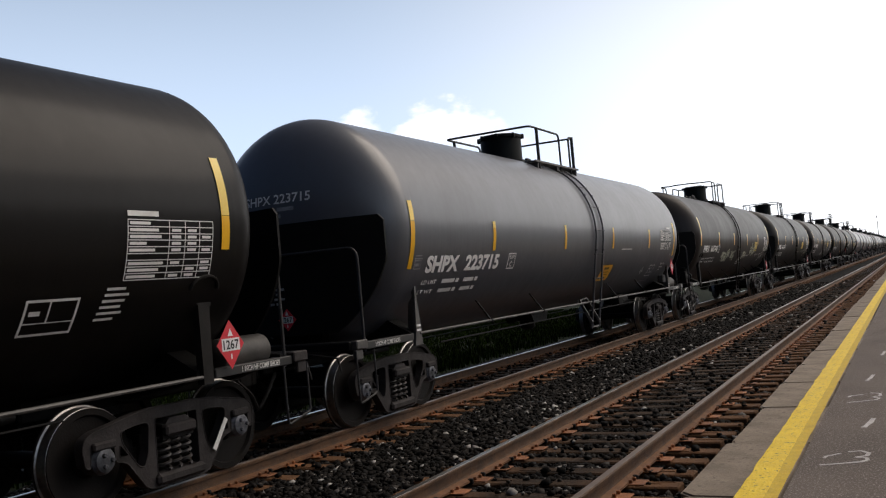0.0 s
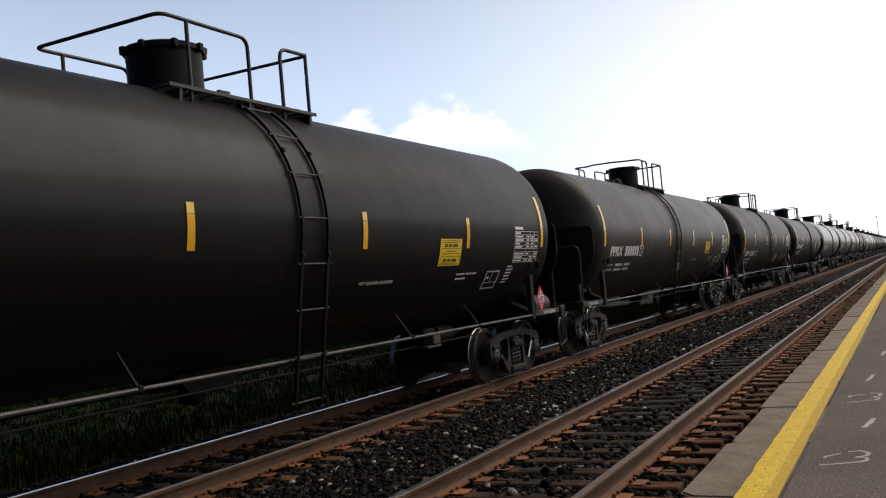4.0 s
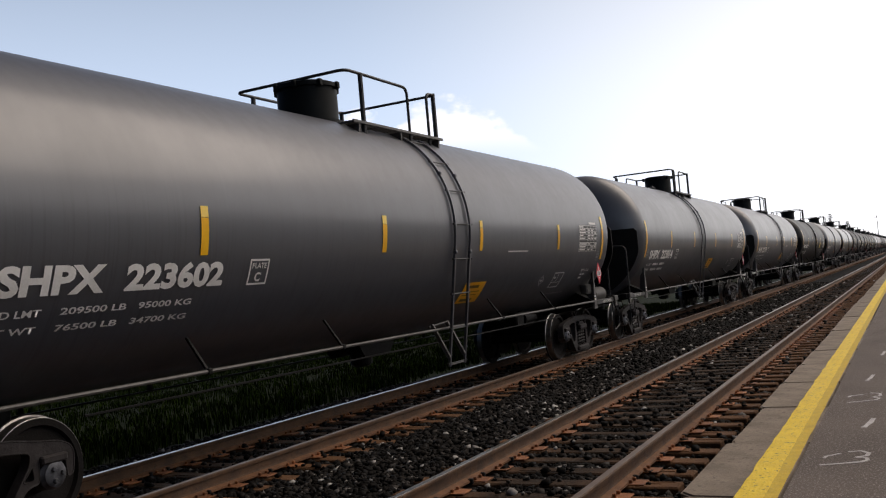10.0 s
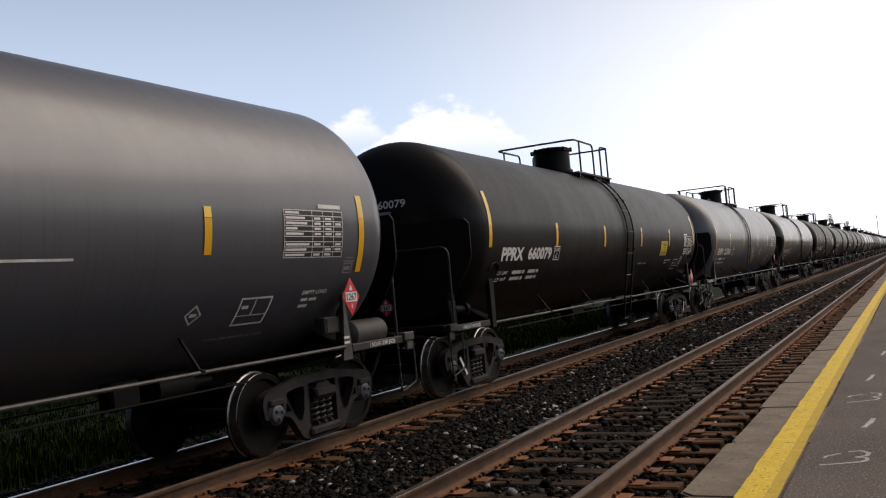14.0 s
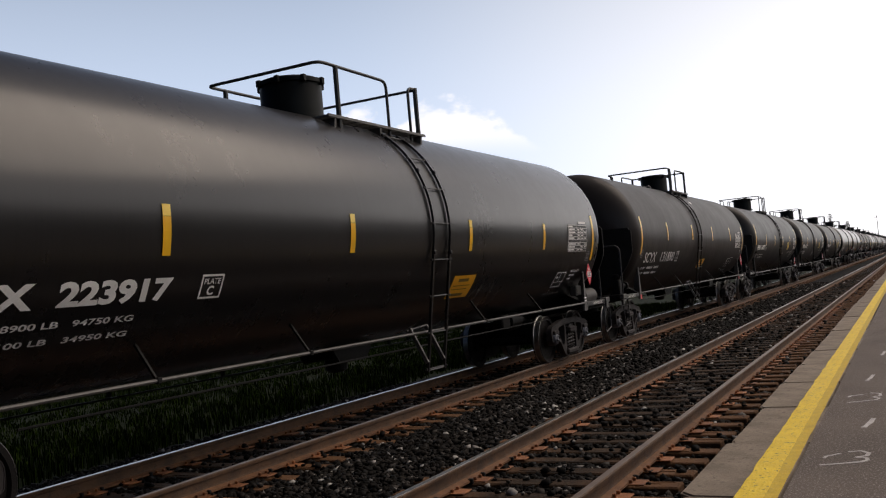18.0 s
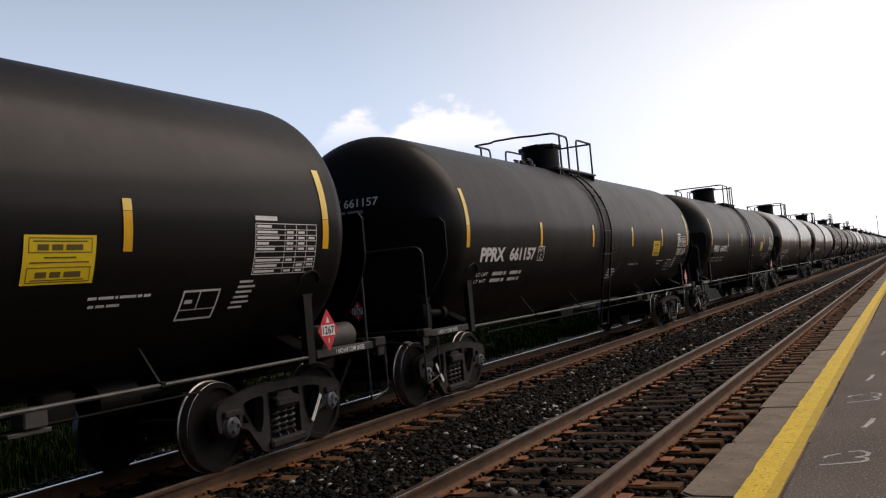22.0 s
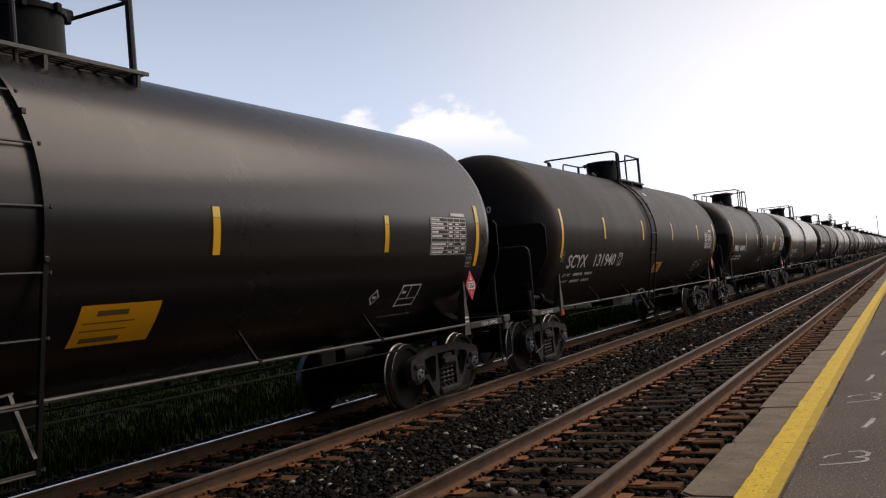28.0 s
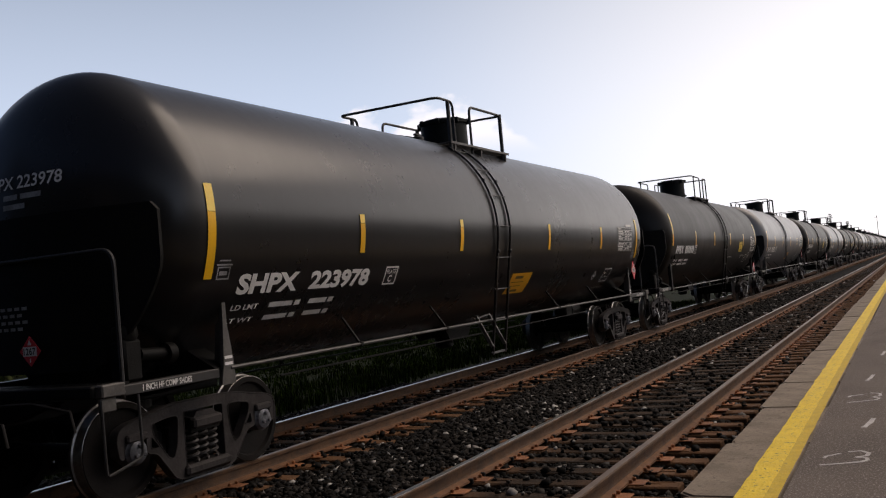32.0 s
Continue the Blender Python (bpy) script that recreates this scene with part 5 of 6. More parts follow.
def number_car(car, kind, mark, digits, lines=None):
    """The lettering of one car: its mark on the side and on the tank end, weights and plate box."""
    z0, z1 = (2.00, 2.215) if kind in BLACK else (1.785, 1.985) if kind in ("GL", "G", "C") else (1.81, 2.06) if kind == "Y" else (1.885, 2.115)
    a0, a1 = arc_of(z0), arc_of(z1)
    y0, y1 = (-6.85, -4.60) if kind in BLACK else (-6.78, -3.65) if kind == "Y" else (-6.88, -4.46)

    def on(y, a):
        return lambda u, v: on_tank(y + u, a + v, 0.009)

    heavy = 0.012 if kind == "Y" else 0.042
    if digits:
        w = (y1 - y0)
        part("car_mark", letters(mark, "car_mark", M["white"], 1.16 if kind == "Y" else w * 0.41, a1 - a0, on(y0, a0), heavy), car, "white stencilled mark")
        wide, at = (1.45, -5.10) if kind == "Y" else (w * 0.50, y0 + w * 0.50)
        part("car_number", letters(digits, "car_number", M["white"], wide, a1 - a0, on(at, a0), heavy), car, "white stencilled number")
    else:
        w = y1 - y0
        name = {"S": "SHPX", "G": "SHPX", "Y": "SCYX", "C": "CBTX"}.get(kind[0], "PPRX")
        part("car_mark", cached(("bmark", name, z0), lambda: letters(name, "car_mark", M["dim"], w * 0.41, a1 - a0, on(y0, a0), heavy)), car, "white stencilled mark")
        part("car_number", cached(("bnum", z0), lambda: wrap_rects(bars(y0 + w * 0.50, z0, [w * 0.065] * 6, a1 - a0, w * 0.022), "car_number", M["dim"])), car)
    # plate box
    p0 = y1 + (0.12 if kind in BLACK else 0.22 if kind == "Y" else 0.37)
    b0, b1 = (1.98, 2.23) if kind in BLACK else (z0 - 0.01, z1 + 0.01)
    part("plate_box", cached(("plate", z0), lambda: wrap_rects(frame_box(p0, p0 + 0.30, b0, b1, 0.020), "plate_box", M["white"])), car)
    h = arc_of(b1) - arc_of(b0)
    part("plate_word", cached(("platew", z0), lambda: letters("PLATE", "plate_word", M["white"], 0.22, 0.055, on(p0 + 0.04, arc_of(b1) - 0.095))), car)
    part("plate_letter", cached(("platec", z0), lambda: letters("C", "plate_letter", M["white"], 0.09, 0.095, on(p0 + 0.10, arc_of(b0) + 0.035), 0.03)), car)
    # weights
    za, zb = (1.785, 1.685) if kind in BLACK else (z0 - 0.15, z0 - 0.275)
    for k, (z, first) in enumerate(((za, "LD LMT"), (zb, "LT WT"))):
        a = arc_of(z)
        part("weight_word", cached(("ww", z0, k), lambda: letters(first, "weight_word", M["dim"], 0.42, 0.062, on(y0 + 0.02, a), 0.02)), car)
        if lines:
            part("weight", letters(lines[k], "weight", M["dim"], 1.45, 0.062, on(y0 + 0.62, a), 0.02), car)
        else:
            part("weight", cached(("wb", z0, k), lambda: wrap_rects(bars(y0 + 0.62, z, [0.40, 0.1, -0.08, 0.34, 0.1], 0.062, 0.04), "weight", M["dim"])), car)
    # the tank end
    hx, hz, hw = -0.50, 2.94, 1.04
    if digits:
        part("end_mark", letters(mark + " " + digits, "end_mark", M["white"], hw, 0.125, lambda u, v: on_head(hx + u, hz + v), 0.015), car)

    def head_bars(y, a, lift=0.012):
        return on_head(y, a, -1, lift)
    part("end_stencil", cached("endst", lambda: wrap_rects([(hx, hx + 0.22, hz - 0.10, hz - 0.05), (hx + 0.3, hx + 0.5, hz - 0.10, hz - 0.05), (hx + 0.54, hx + 0.8, hz - 0.10, hz - 0.05), (hx, hx + 0.2, hz - 0.19, hz - 0.14), (hx + 0.3, hx + 0.6, hz - 0.19, hz - 0.14)], "end_stencil", M["ghost"], place=head_bars)), car)


GREY_TAGS = ((0.47, 1.85, 0.62, 0.40), (2.63, 1.82, 0.60, 0.34))    # (along, height, width, rise)
STROKES = (
    ((0.9, 0.85), (0.5, 1.0), (0.1, 0.8), (0.2, 0.55), (0.75, 0.45), (0.85, 0.15), (0.4, 0.0), (0.05, 0.15)),
    ((0.5, 1.0), (0.1, 0.7), (0.1, 0.3), (0.5, 0.0), (0.9, 0.3), (0.9, 0.7), (0.5, 1.0)),
    ((0.2, 0.0), (0.25, 1.0), (0.8, 0.9), (0.75, 0.6), (0.3, 0.5), (0.85, 0.4), (0.8, 0.05), (0.15, 0.05)),
    ((0.05, 0.9), (0.2, 0.0), (0.5, 0.7), (0.75, 0.0), (0.95, 1.0)),
    ((0.1, 1.0), (0.95, 0.95), (0.5, 0.9), (0.45, 0.2), (0.2, 0.0), (0.0, 0.2)),
)


def scribble(car, y, z, w, h, seed, mat="spray", thin=0.014, small=1.0):
    """A sprayed tag: loose round strokes side by side that spell nothing."""
    rng = random.Random(seed)
    s = Shape()
    a0 = arc_of(z)
    count = max(5, round(w / (0.10 * small)))
    for k in range(count):
        knots = [Vector((p[0] + rng.uniform(-0.08, 0.08), p[1] + rng.uniform(-0.08, 0.08), 0)) for p in rng.choice(STROKES)]
        up, ww, hh = rng.uniform(-0.25, 0.75 - 0.5 * small), small * rng.uniform(0.20, 0.30), h * small * rng.uniform(0.4, 0.95)
        pts = []
        for i in range(len(knots) - 1):
            p0, p1, p2, p3 = knots[max(0, i - 1)], knots[i], knots[i + 1], knots[min(len(knots) - 1, i + 2)]
            for j in range(5):
                t = j / 5
                c = 0.5 * (2 * p1 + (p2 - p0) * t + (2 * p0 - 5 * p1 + 4 * p2 - p3) * t * t + (3 * p1 - p0 - 3 * p2 + p3) * t ** 3)
                pts.append((y + w * k / count + (c.x + 0.25 * c.y) * ww, a0 + up * h + c.y * hh))
        n = len(pts)
        wd = thin * (1.0 + 0.4 * rng.random())
        vs = []
        for i, (u, v) in enumerate(pts):
            p, q = pts[max(0, i - 1)], pts[min(n - 1, i + 1)]
            d = math.hypot(q[0] - p[0], q[1] - p[1]) or 1
            nx, ny = -(q[1] - p[1]) / d, (q[0] - p[0]) / d
            vs += [on_tank(u + nx * wd, v + ny * wd, 0.006 + 0.0004 * k), on_tank(u - nx * wd, v - ny * wd, 0.006 + 0.0004 * k)]
        s.raw(vs, [(2 * i, 2 * i + 1, 2 * i + 3, 2 * i + 2) for i in range(n - 1)])
    part("graffiti", s.mesh("graffiti", M[mat], fix=False), car, "pale sprayed graffiti scrawl")


# ---- the setting ----
def strip_mesh(name, mat, section, y0, y1, step=0.0):
    """A cross section of (x, z) points drawn out along the tracks."""
    n = max(1, int((y1 - y0) / step)) if step else 1
    vs, fs = [], []
    k = len(section)
    for i in range(n + 1):
        y = y0 + (y1 - y0) * i / n
        vs += [(x, y, z) for x, z in section]
    for i in range(n):
        for j in range(k - 1):
            fs.append((i * k + j, i * k + j + 1, (i + 1) * k + j + 1, (i + 1) * k + j))
    return Shape().raw(vs, fs).mesh(name, mat)


def solid_strip(section, y0, y1):
    return Shape().prism(section, "y", y0, y1)


def build_ground():
    s = Shape()
    xs = [-3000, -800, -200, -60, -30, -20, -15, -12, -10, 12, 40, 200, 800, 3000]
    ys = [-3000, -800, -200, -50, 0, 10, 20, 40, 80, 160, 400, 1000, 3000]
    vs = [(x, y, -0.55 + (0.10 if x < -14 else 0.0)) for y in ys for x in xs]
    k = len(xs)
    s.raw(vs, [(j * k + i, j * k + i + 1, (j + 1) * k + i + 1, (j + 1) * k + i) for j in range(len(ys) - 1) for i in range(k - 1)])
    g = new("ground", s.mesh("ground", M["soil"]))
    tagged(g, "flat green grassy ground reaching the horizon", "ground", kind="structure")


def build_bed():
    section = [(-10.6, -0.56), (-9.5, -0.26), (-8.8, -0.225), (-7.3, -0.235), (-6.0, -0.225), (-5.25, -0.20), (-4.5, -0.225), (-3.2, -0.235), (-2.55, -0.235), (-2.15, -0.245), (-1.80, -0.275), (-1.40, -0.33)]
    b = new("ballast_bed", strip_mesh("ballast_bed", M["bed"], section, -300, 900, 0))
    tagged(b, "dark grey crushed-stone ballast bed under both tracks", "ballast", kind="structure")


def build_stones():
    rng = np.random.default_rng(4)
    cs, sz = [], []

    def zone(x0, x1, y0, y1, density, size):
        n = int((x1 - x0) * (y1 - y0) * density)
        p = np.stack([rng.uniform(x0, x1, n), rng.uniform(y0, y1, n)], 1)
        keep, lift = np.ones(n, bool), np.zeros(n)
        for cx in (TRAIN_X, EMPTY_X):
            on_tie = (np.abs(p[:, 0] - cx) < 1.30) & (np.abs((p[:, 1] - TIE_Y0) / TIE_STEP - np.round((p[:, 1] - TIE_Y0) / TIE_STEP)) * TIE_STEP < 0.125)
            on_top = on_tie & (rng.random(n) < 0.08)
            keep &= ~(on_tie & ~on_top)
            lift[on_top] = 0.045
            keep &= ~(np.abs(np.abs(p[:, 0] - cx) - HALF_GAUGE) < 0.085)
        keep &= ~((p[:, 0] > -2.30) & (rng.random(n) < 0.55))     # few stones lie along the platform
        p, lift = p[keep], lift[keep]
        hump = -0.232 + 0.035 * np.exp(-((p[:, 0] + 5.25) / 0.55) ** 2) + 0.012 * rng.random(len(p))
        hump -= np.interp(p[:, 0], [-2.55, -2.15, -1.8, -1.4], [0.0, 0.008, 0.035, 0.09])
        cs.append(np.column_stack([p, hump + 0.006 + lift]))
        sz.append(size * (0.55 + 0.75 * rng.random(len(p)) ** 1.5))

    zone(-9.4, -1.56, 3.5, 9.0, 430, 0.040)
    zone(-9.4, -1.56, 9.0, 16.0, 330, 0.044)
    zone(-9.0, -1.56, 16.0, 30.0, 150, 0.050)
    zone(-9.0, -1.56, 30.0, 60.0, 45, 0.065)
    c, s = np.concatenate(cs), np.concatenate(sz)
    n = len(c)
    cube = np.array([(x, y, z) for x in (-1, 1) for y in (-1, 1) for z in (-1, 1)], float) * 0.62
    v = cube[None] + rng.uniform(-0.34, 0.34, (n, 8, 3))
    q = rng.normal(size=(n, 4))
    q /= np.linalg.norm(q, axis=1, keepdims=True)
    w, x, y, z = q.T
    rot = np.stack([np.stack([1 - 2 * (y * y + z * z), 2 * (x * y - z * w), 2 * (x * z + y * w)], 1), np.stack([2 * (x * y + z * w), 1 - 2 * (x * x + z * z), 2 * (y * z - x * w)], 1), np.stack([2 * (x * z - y * w), 2 * (y * z + x * w), 1 - 2 * (x * x + y * y)], 1)], 1)
    v = np.einsum("nij,nkj->nki", rot, v)
    v *= (s[:, None, None] * np.array([1.0, 1.0, 0.8]))
    v += c[:, None, :]
    quads = np.array([(0, 1, 3, 2), (4, 6, 7, 5), (0, 4, 5, 1), (2, 3, 7, 6), (0, 2, 6, 4), (1, 5, 7, 3)])
    f = (np.arange(n)[:, None, None] * 8 + quads[None]).reshape(-1)
    me = bpy.data.meshes.new("ballast_stones")
    me.vertices.add(n * 8)
    me.vertices.foreach_set("co", v.astype(np.float32).ravel())
    me.loops.add(len(f))
    me.loops.foreach_set("vertex_index", f.astype(np.int32))
    me.polygons.add(n * 6)
    me.polygons.foreach_set("loop_start", np.arange(0, n * 24, 4, dtype=np.int32))
    me.update(calc_edges=True)
    me.validate()
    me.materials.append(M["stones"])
    tagged(new("ballast_stones", me), "loose dark grey crushed ballast stones, a few pale", "ballast", kind="stuff")


def grass_mesh(name, mat, n, x0, x1, y0, y1, tall, seed, z=-0.46):
    rng = np.random.default_rng(seed)
    tx = rng.uniform(x0, x1, n // 12)
    ty = rng.uniform(y0, y1, n // 12)
    pick = rng.integers(0, n // 12, n)
    x, y = tx[pick] + rng.normal(0, 0.10, n), ty[pick] + rng.normal(0, 0.10, n)
    h = tall * (0.4 + 0.8 * rng.random(n)) * (0.6 + 0.8 * rng.random(n // 12)[pick])
    a = rng.uniform(0, 2 * np.pi, n)
    lean = rng.uniform(0.1, 0.6, n) * h
    b = rng.uniform(0, 2 * np.pi, n)
    w = 0.006 + 0.008 * rng.random(n)
    base = np.stack([x, y, np.full(n, z - 0.1)], 1)
    side = np.stack([np.cos(a) * w, np.sin(a) * w, np.zeros(n)], 1)
    mid = base + np.stack([np.cos(b) * lean * 0.35, np.sin(b) * lean * 0.35, h * 0.6 + 0.1], 1)
    tip = base + np.stack([np.cos(b) * lean, np.sin(b) * lean, h + 0.1], 1)
    v = np.stack([base - side, base + side, mid + side * 0.8, mid - side * 0.8, tip], 1)
    f = []
    idx = np.arange(n) * 5
    quad = np.stack([idx, idx + 1, idx + 2, idx + 3], 1)
    tri = np.stack([idx + 3, idx + 2, idx + 4], 1)
    loops = np.concatenate([quad, tri], 1).ravel()
    starts = np.stack([np.arange(n) * 7, np.arange(n) * 7 + 4], 1).ravel()
    me = bpy.data.meshes.new(name)
    me.vertices.add(n * 5)
    me.vertices.foreach_set("co", v.astype(np.float32).ravel())
    me.loops.add(len(loops))
    me.loops.foreach_set("vertex_index", loops.astype(np.int32))
    me.polygons.add(n * 2)
    me.polygons.foreach_set("loop_start", starts.astype(np.int32))
    me.update(calc_edges=True)
    me.materials.append(mat)
    return me


TIE_STEP, TIE_Y0 = 0.49, 8.36
RAIL = [(-0.07, -0.172), (0.07, -0.172), (0.07, -0.160), (0.016, -0.142), (0.009, -0.12), (0.009, -0.052), (0.034, -0.040), (0.037, -0.012), (0.030, -0.002), (-0.030, -0.002), (-0.037, -0.012), (-0.034, -0.040), (-0.009, -0.052), (-0.009, -0.12), (-0.016, -0.142), (-0.07, -0.160)]


def tie_meshes():
    out = []
    for k in range(6):
        rng = random.Random(40 + k)
        s = Shape()
        s.box((0, 0, TIE_TOP - 0.09), (2.60 + rng.uniform(-0.05, 0.05), 0.225 + rng.uniform(-0.012, 0.012), 0.18), 0.014)
        for _ in range(5):      # split fibres proud of the top
            x, y = rng.uniform(-1.2, 1.2), rng.uniform(-0.09, 0.09)
            s.box((x, y, TIE_TOP + 0.002), (rng.uniform(0.2, 0.6), 0.012, 0.008), 0.002)
        out.append(s.mesh("tie", M["tie"]))
    return out


def tie_plate_mesh():
    s = Shape().box((0, 0, -0.178), (0.42, 0.195, 0.014), 0.004)
    for x, y in ((0.085, 0.055), (0.085, -0.055), (-0.085, 0.05), (-0.085, -0.06)):
        s.box((x, y, -0.158), (0.034, 0.026, 0.034), 0.006)
    return s.mesh("tie_plate", M["plate"])


def anchor_mesh():
    s = Shape().box((0.075, 0, -0.165), (0.05, 0.035, 0.05), 0.008).box((0.0, 0, -0.185), (0.17, 0.03, 0.02), 0.004)
    return s.mesh("rail_anchor", M["iron"])


def build_track(cx, label, n_ties, y_first, plates):
    t = new("railway_track")
    t.location = (cx, 0, 0)
    tagged(t, label, "railway track", kind="structure")
    for q in (-1, 1):
        x = q * HALF_GAUGE
        rail = part("rail", solid_strip([(u + x, w) for u, w in RAIL], -300, 900).mesh("rail", M["rust"]), t, "rusty steel rail")
        part("rail_foot", solid_strip([(x - 0.074, -0.174), (x + 0.074, -0.174), (x + 0.074, -0.156), (x + 0.020, -0.136), (x - 0.020, -0.136), (x - 0.074, -0.156)], -300, 900).mesh("rail_foot", M["foot"]), rail, "orange rust caked on the rail foot")
        part("rail_top", solid_strip([(x - 0.031, -0.004), (x + 0.031, -0.004), (x + 0.029, 0.0), (x - 0.029, 0.0)], -300, 900).mesh("rail_top", M["railtop" if q < 0 else "dullrail"]), rail, "worn running surface")
    kinds = cached("ties", tie_meshes)
    rng = random.Random(int(-cx * 10))
    i0 = math.ceil((y_first - TIE_Y0) / TIE_STEP)
    for i in range(i0, i0 + n_ties):
        y = TIE_Y0 + i * TIE_STEP
        part("tie", rng.choice(kinds), t, "", pose(rng.uniform(-0.03, 0.03), y + rng.uniform(-0.02, 0.02), rng.uniform(-0.012, 0.003), 0, 0, rng.uniform(-1.0, 1.0) + rng.choice((0, 180))))
    for i in range(i0, i0 + plates):
        y = TIE_Y0 + i * TIE_STEP
        for q in (-1, 1):
            part("tie_plate", cached("tplate", tie_plate_mesh), t, "", pose(q * HALF_GAUGE, y, 0.0, 0, 0, rng.uniform(-1.5, 1.5)))
        if i % 2:
            for q, d in ((-1, 0.135), (-1, -0.135), (1, 0.135)):
                part("rail_anchor", cached("anchor", anchor_mesh), t, "", pose(q * HALF_GAUGE, y + d, 0.0))
    s = Shape()
    y_end = TIE_Y0 + (i0 + n_ties) * TIE_STEP
    for i in range(420):
        s.box((0, y_end + i * TIE_STEP, TIE_TOP - 0.09), (2.6, 0.22, 0.18))
    for i in range(80):
        s.box((0, TIE_Y0 + (i0 - 1 - i) * TIE_STEP, TIE_TOP - 0.09), (2.6, 0.22, 0.18))
    far = part("far_ties", s.mesh("far_ties", M["tie"]), t)
    far["kind"] = "stuff"


PLAT_Z = 0.20
EDGE_X, LINE_X0, LINE_X1 = -1.50, -1.145, -0.89


def build_platform():
    p = new("platform", Shape().box((3.57, 70, -0.175), (8.86, 300, 0.75), 0.0).mesh("platform", M["asphalt"]))
    tagged(p, "long low railway platform with worn grey-brown asphalt", "platform", kind="structure")
    wall = part("platform_wall", Shape().box((-1.14, 70, -0.28), (0.55, 300, 0.54)).mesh("platform_wall", M["concrete"]), p, "stained concrete platform wall")
    slabs = []
    for k in range(5):
        rng = random.Random(90 + k)
        s = Shape()
        c0, c1 = rng.uniform(0.02, 0.10), rng.uniform(0.02, 0.11)
        s.prism([(EDGE_X + c0, -0.895), (EDGE_X, -0.80), (EDGE_X + rng.uniform(0, 0.012), 0.1), (EDGE_X, 0.82), (EDGE_X + c1, 0.895), (-0.864, 0.895), (-0.864, -0.895)][::-1], "z", 0.0, PLAT_Z - 0.012)
        s.prism([(EDGE_X + c0 + 0.014, -0.885), (EDGE_X + 0.014, -0.79), (EDGE_X + 0.016, 0.1), (EDGE_X + 0.014, 0.81), (EDGE_X + c1 + 0.014, 0.885), (-0.868, 0.885), (-0.868, -0.885)][::-1], "z", PLAT_Z - 0.014, PLAT_Z)
        slabs.append(s.mesh("coping_slab", M["concrete"]))
    rng = random.Random(3)
    for i in range(-8, 110):
        y = 5.96 + 0.9 + 1.80 * i
        part("coping_slab", rng.choice(slabs), p, "", pose(rng.uniform(-0.03, 0.022), y, rng.uniform(-0.008, 0.002), 0, 0, rng.uniform(-0.35, 0.35)))
    # the warning line: thick paint with a ragged edge; a darker band paints its right side's shading
    s = Shape()
    vs, fs = [], []
    n = 1400
    for i in range(n + 1):
        y = -8 + 200 * (i / n) ** 1.0
        a = noise.noise((y * 3.1, 0.0, 1.0)) * 0.012 + noise.noise((y * 11.0, 5.0, 1.0)) * 0.008
        b = noise.noise((y * 2.7, 9.0, 1.0)) * 0.008
        vs += [(LINE_X0 + a, y, PLAT_Z + 0.004), (LINE_X1 + b, y, PLAT_Z + 0.004)]
    fs = [(2 * i, 2 * i + 1, 2 * i + 3, 2 * i + 2) for i in range(n)]
    shaded_side = [(LINE_X1 - 0.075 + (x - LINE_X1 if i % 2 else (x - LINE_X0) * 0.6), y, z + 0.003) if i % 2 == 0 else (x + 0.006, y, z + 0.003) for i, (x, y, z) in enumerate(vs)]
    w = new("warning_line", Shape().raw(vs, fs).mesh("warning_line", M["yellow"]))
    tagged(w, "worn yellow painted safety line along the platform edge", "safety line", kind="structure")
    part("older_paint", Shape().raw(shaded_side, fs).mesh("older_paint", M["old_yellow"]), w, "darker yellow older coat of paint")


def stroke(s, pts, w, z):
    vs = []
    n = len(pts)
    for i, (x, y) in enumerate(pts):
        p, q = pts[max(0, i - 1)], pts[min(n - 1, i + 1)]
        d = math.hypot(q[0] - p[0], q[1] - p[1]) or 1
        nx, ny = -(q[1] - p[1]) / d, (q[0] - p[0]) / d
        k = w * (0.8 + 0.4 * noise.noise((x * 9, y * 9, 3.0)))
        vs += [(x + nx * k, y + ny * k, z), (x - nx * k, y - ny * k, z)]
    s.raw(vs, [(2 * i, 2 * i + 1, 2 * i + 3, 2 * i + 2) for i in range(n - 1)])


def build_marks():
    """Sprayed survey marks on the asphalt."""
    z = PLAT_Z + 0.004
    for strokes in (
        [[(-0.72, 6.90), (-0.60, 6.95), (-0.46, 7.02), (-0.42, 7.08), (-0.43, 7.15), (-0.50, 7.17), (-0.43, 7.23), (-0.42, 7.33), (-0.48, 7.40), (-0.56, 7.36)], [(-0.61, 7.30), (-0.70, 7.20), (-0.71, 7.14)]],
        [[(-0.70, 9.72), (-0.58, 9.80), (-0.45, 9.88), (-0.42, 9.98), (-0.49, 10.06), (-0.42, 10.14), (-0.43, 10.30), (-0.52, 10.34)], [(-0.58, 10.26), (-0.70, 10.16), (-0.71, 10.08)]],
        [[(-0.50, 8.36), (-0.46, 8.58), (-0.44, 8.80)]],
        [[(-0.59, 11.30), (-0.56, 11.55), (-0.54, 11.82)]],
        [[(-0.50, 13.9), (-0.48, 14.4)]],
    ):
        s = Shape()
        for pts in strokes:
            wide = 0.026 if len(strokes) == 1 else 0.019
            fine = []
            for a, b in zip(pts, pts[1:]):
                for k in range(4):
                    fine.append((a[0] + (b[0] - a[0]) * k / 4, a[1] + (b[1] - a[1]) * k / 4))
            stroke(s, fine + [pts[-1]], wide, z)
        ob = new("survey_mark", s.mesh("survey_mark", M["chalk"]))
        tagged(ob, "white sprayed survey mark on the asphalt platform", "painted mark", "survey marks", kind="structure")


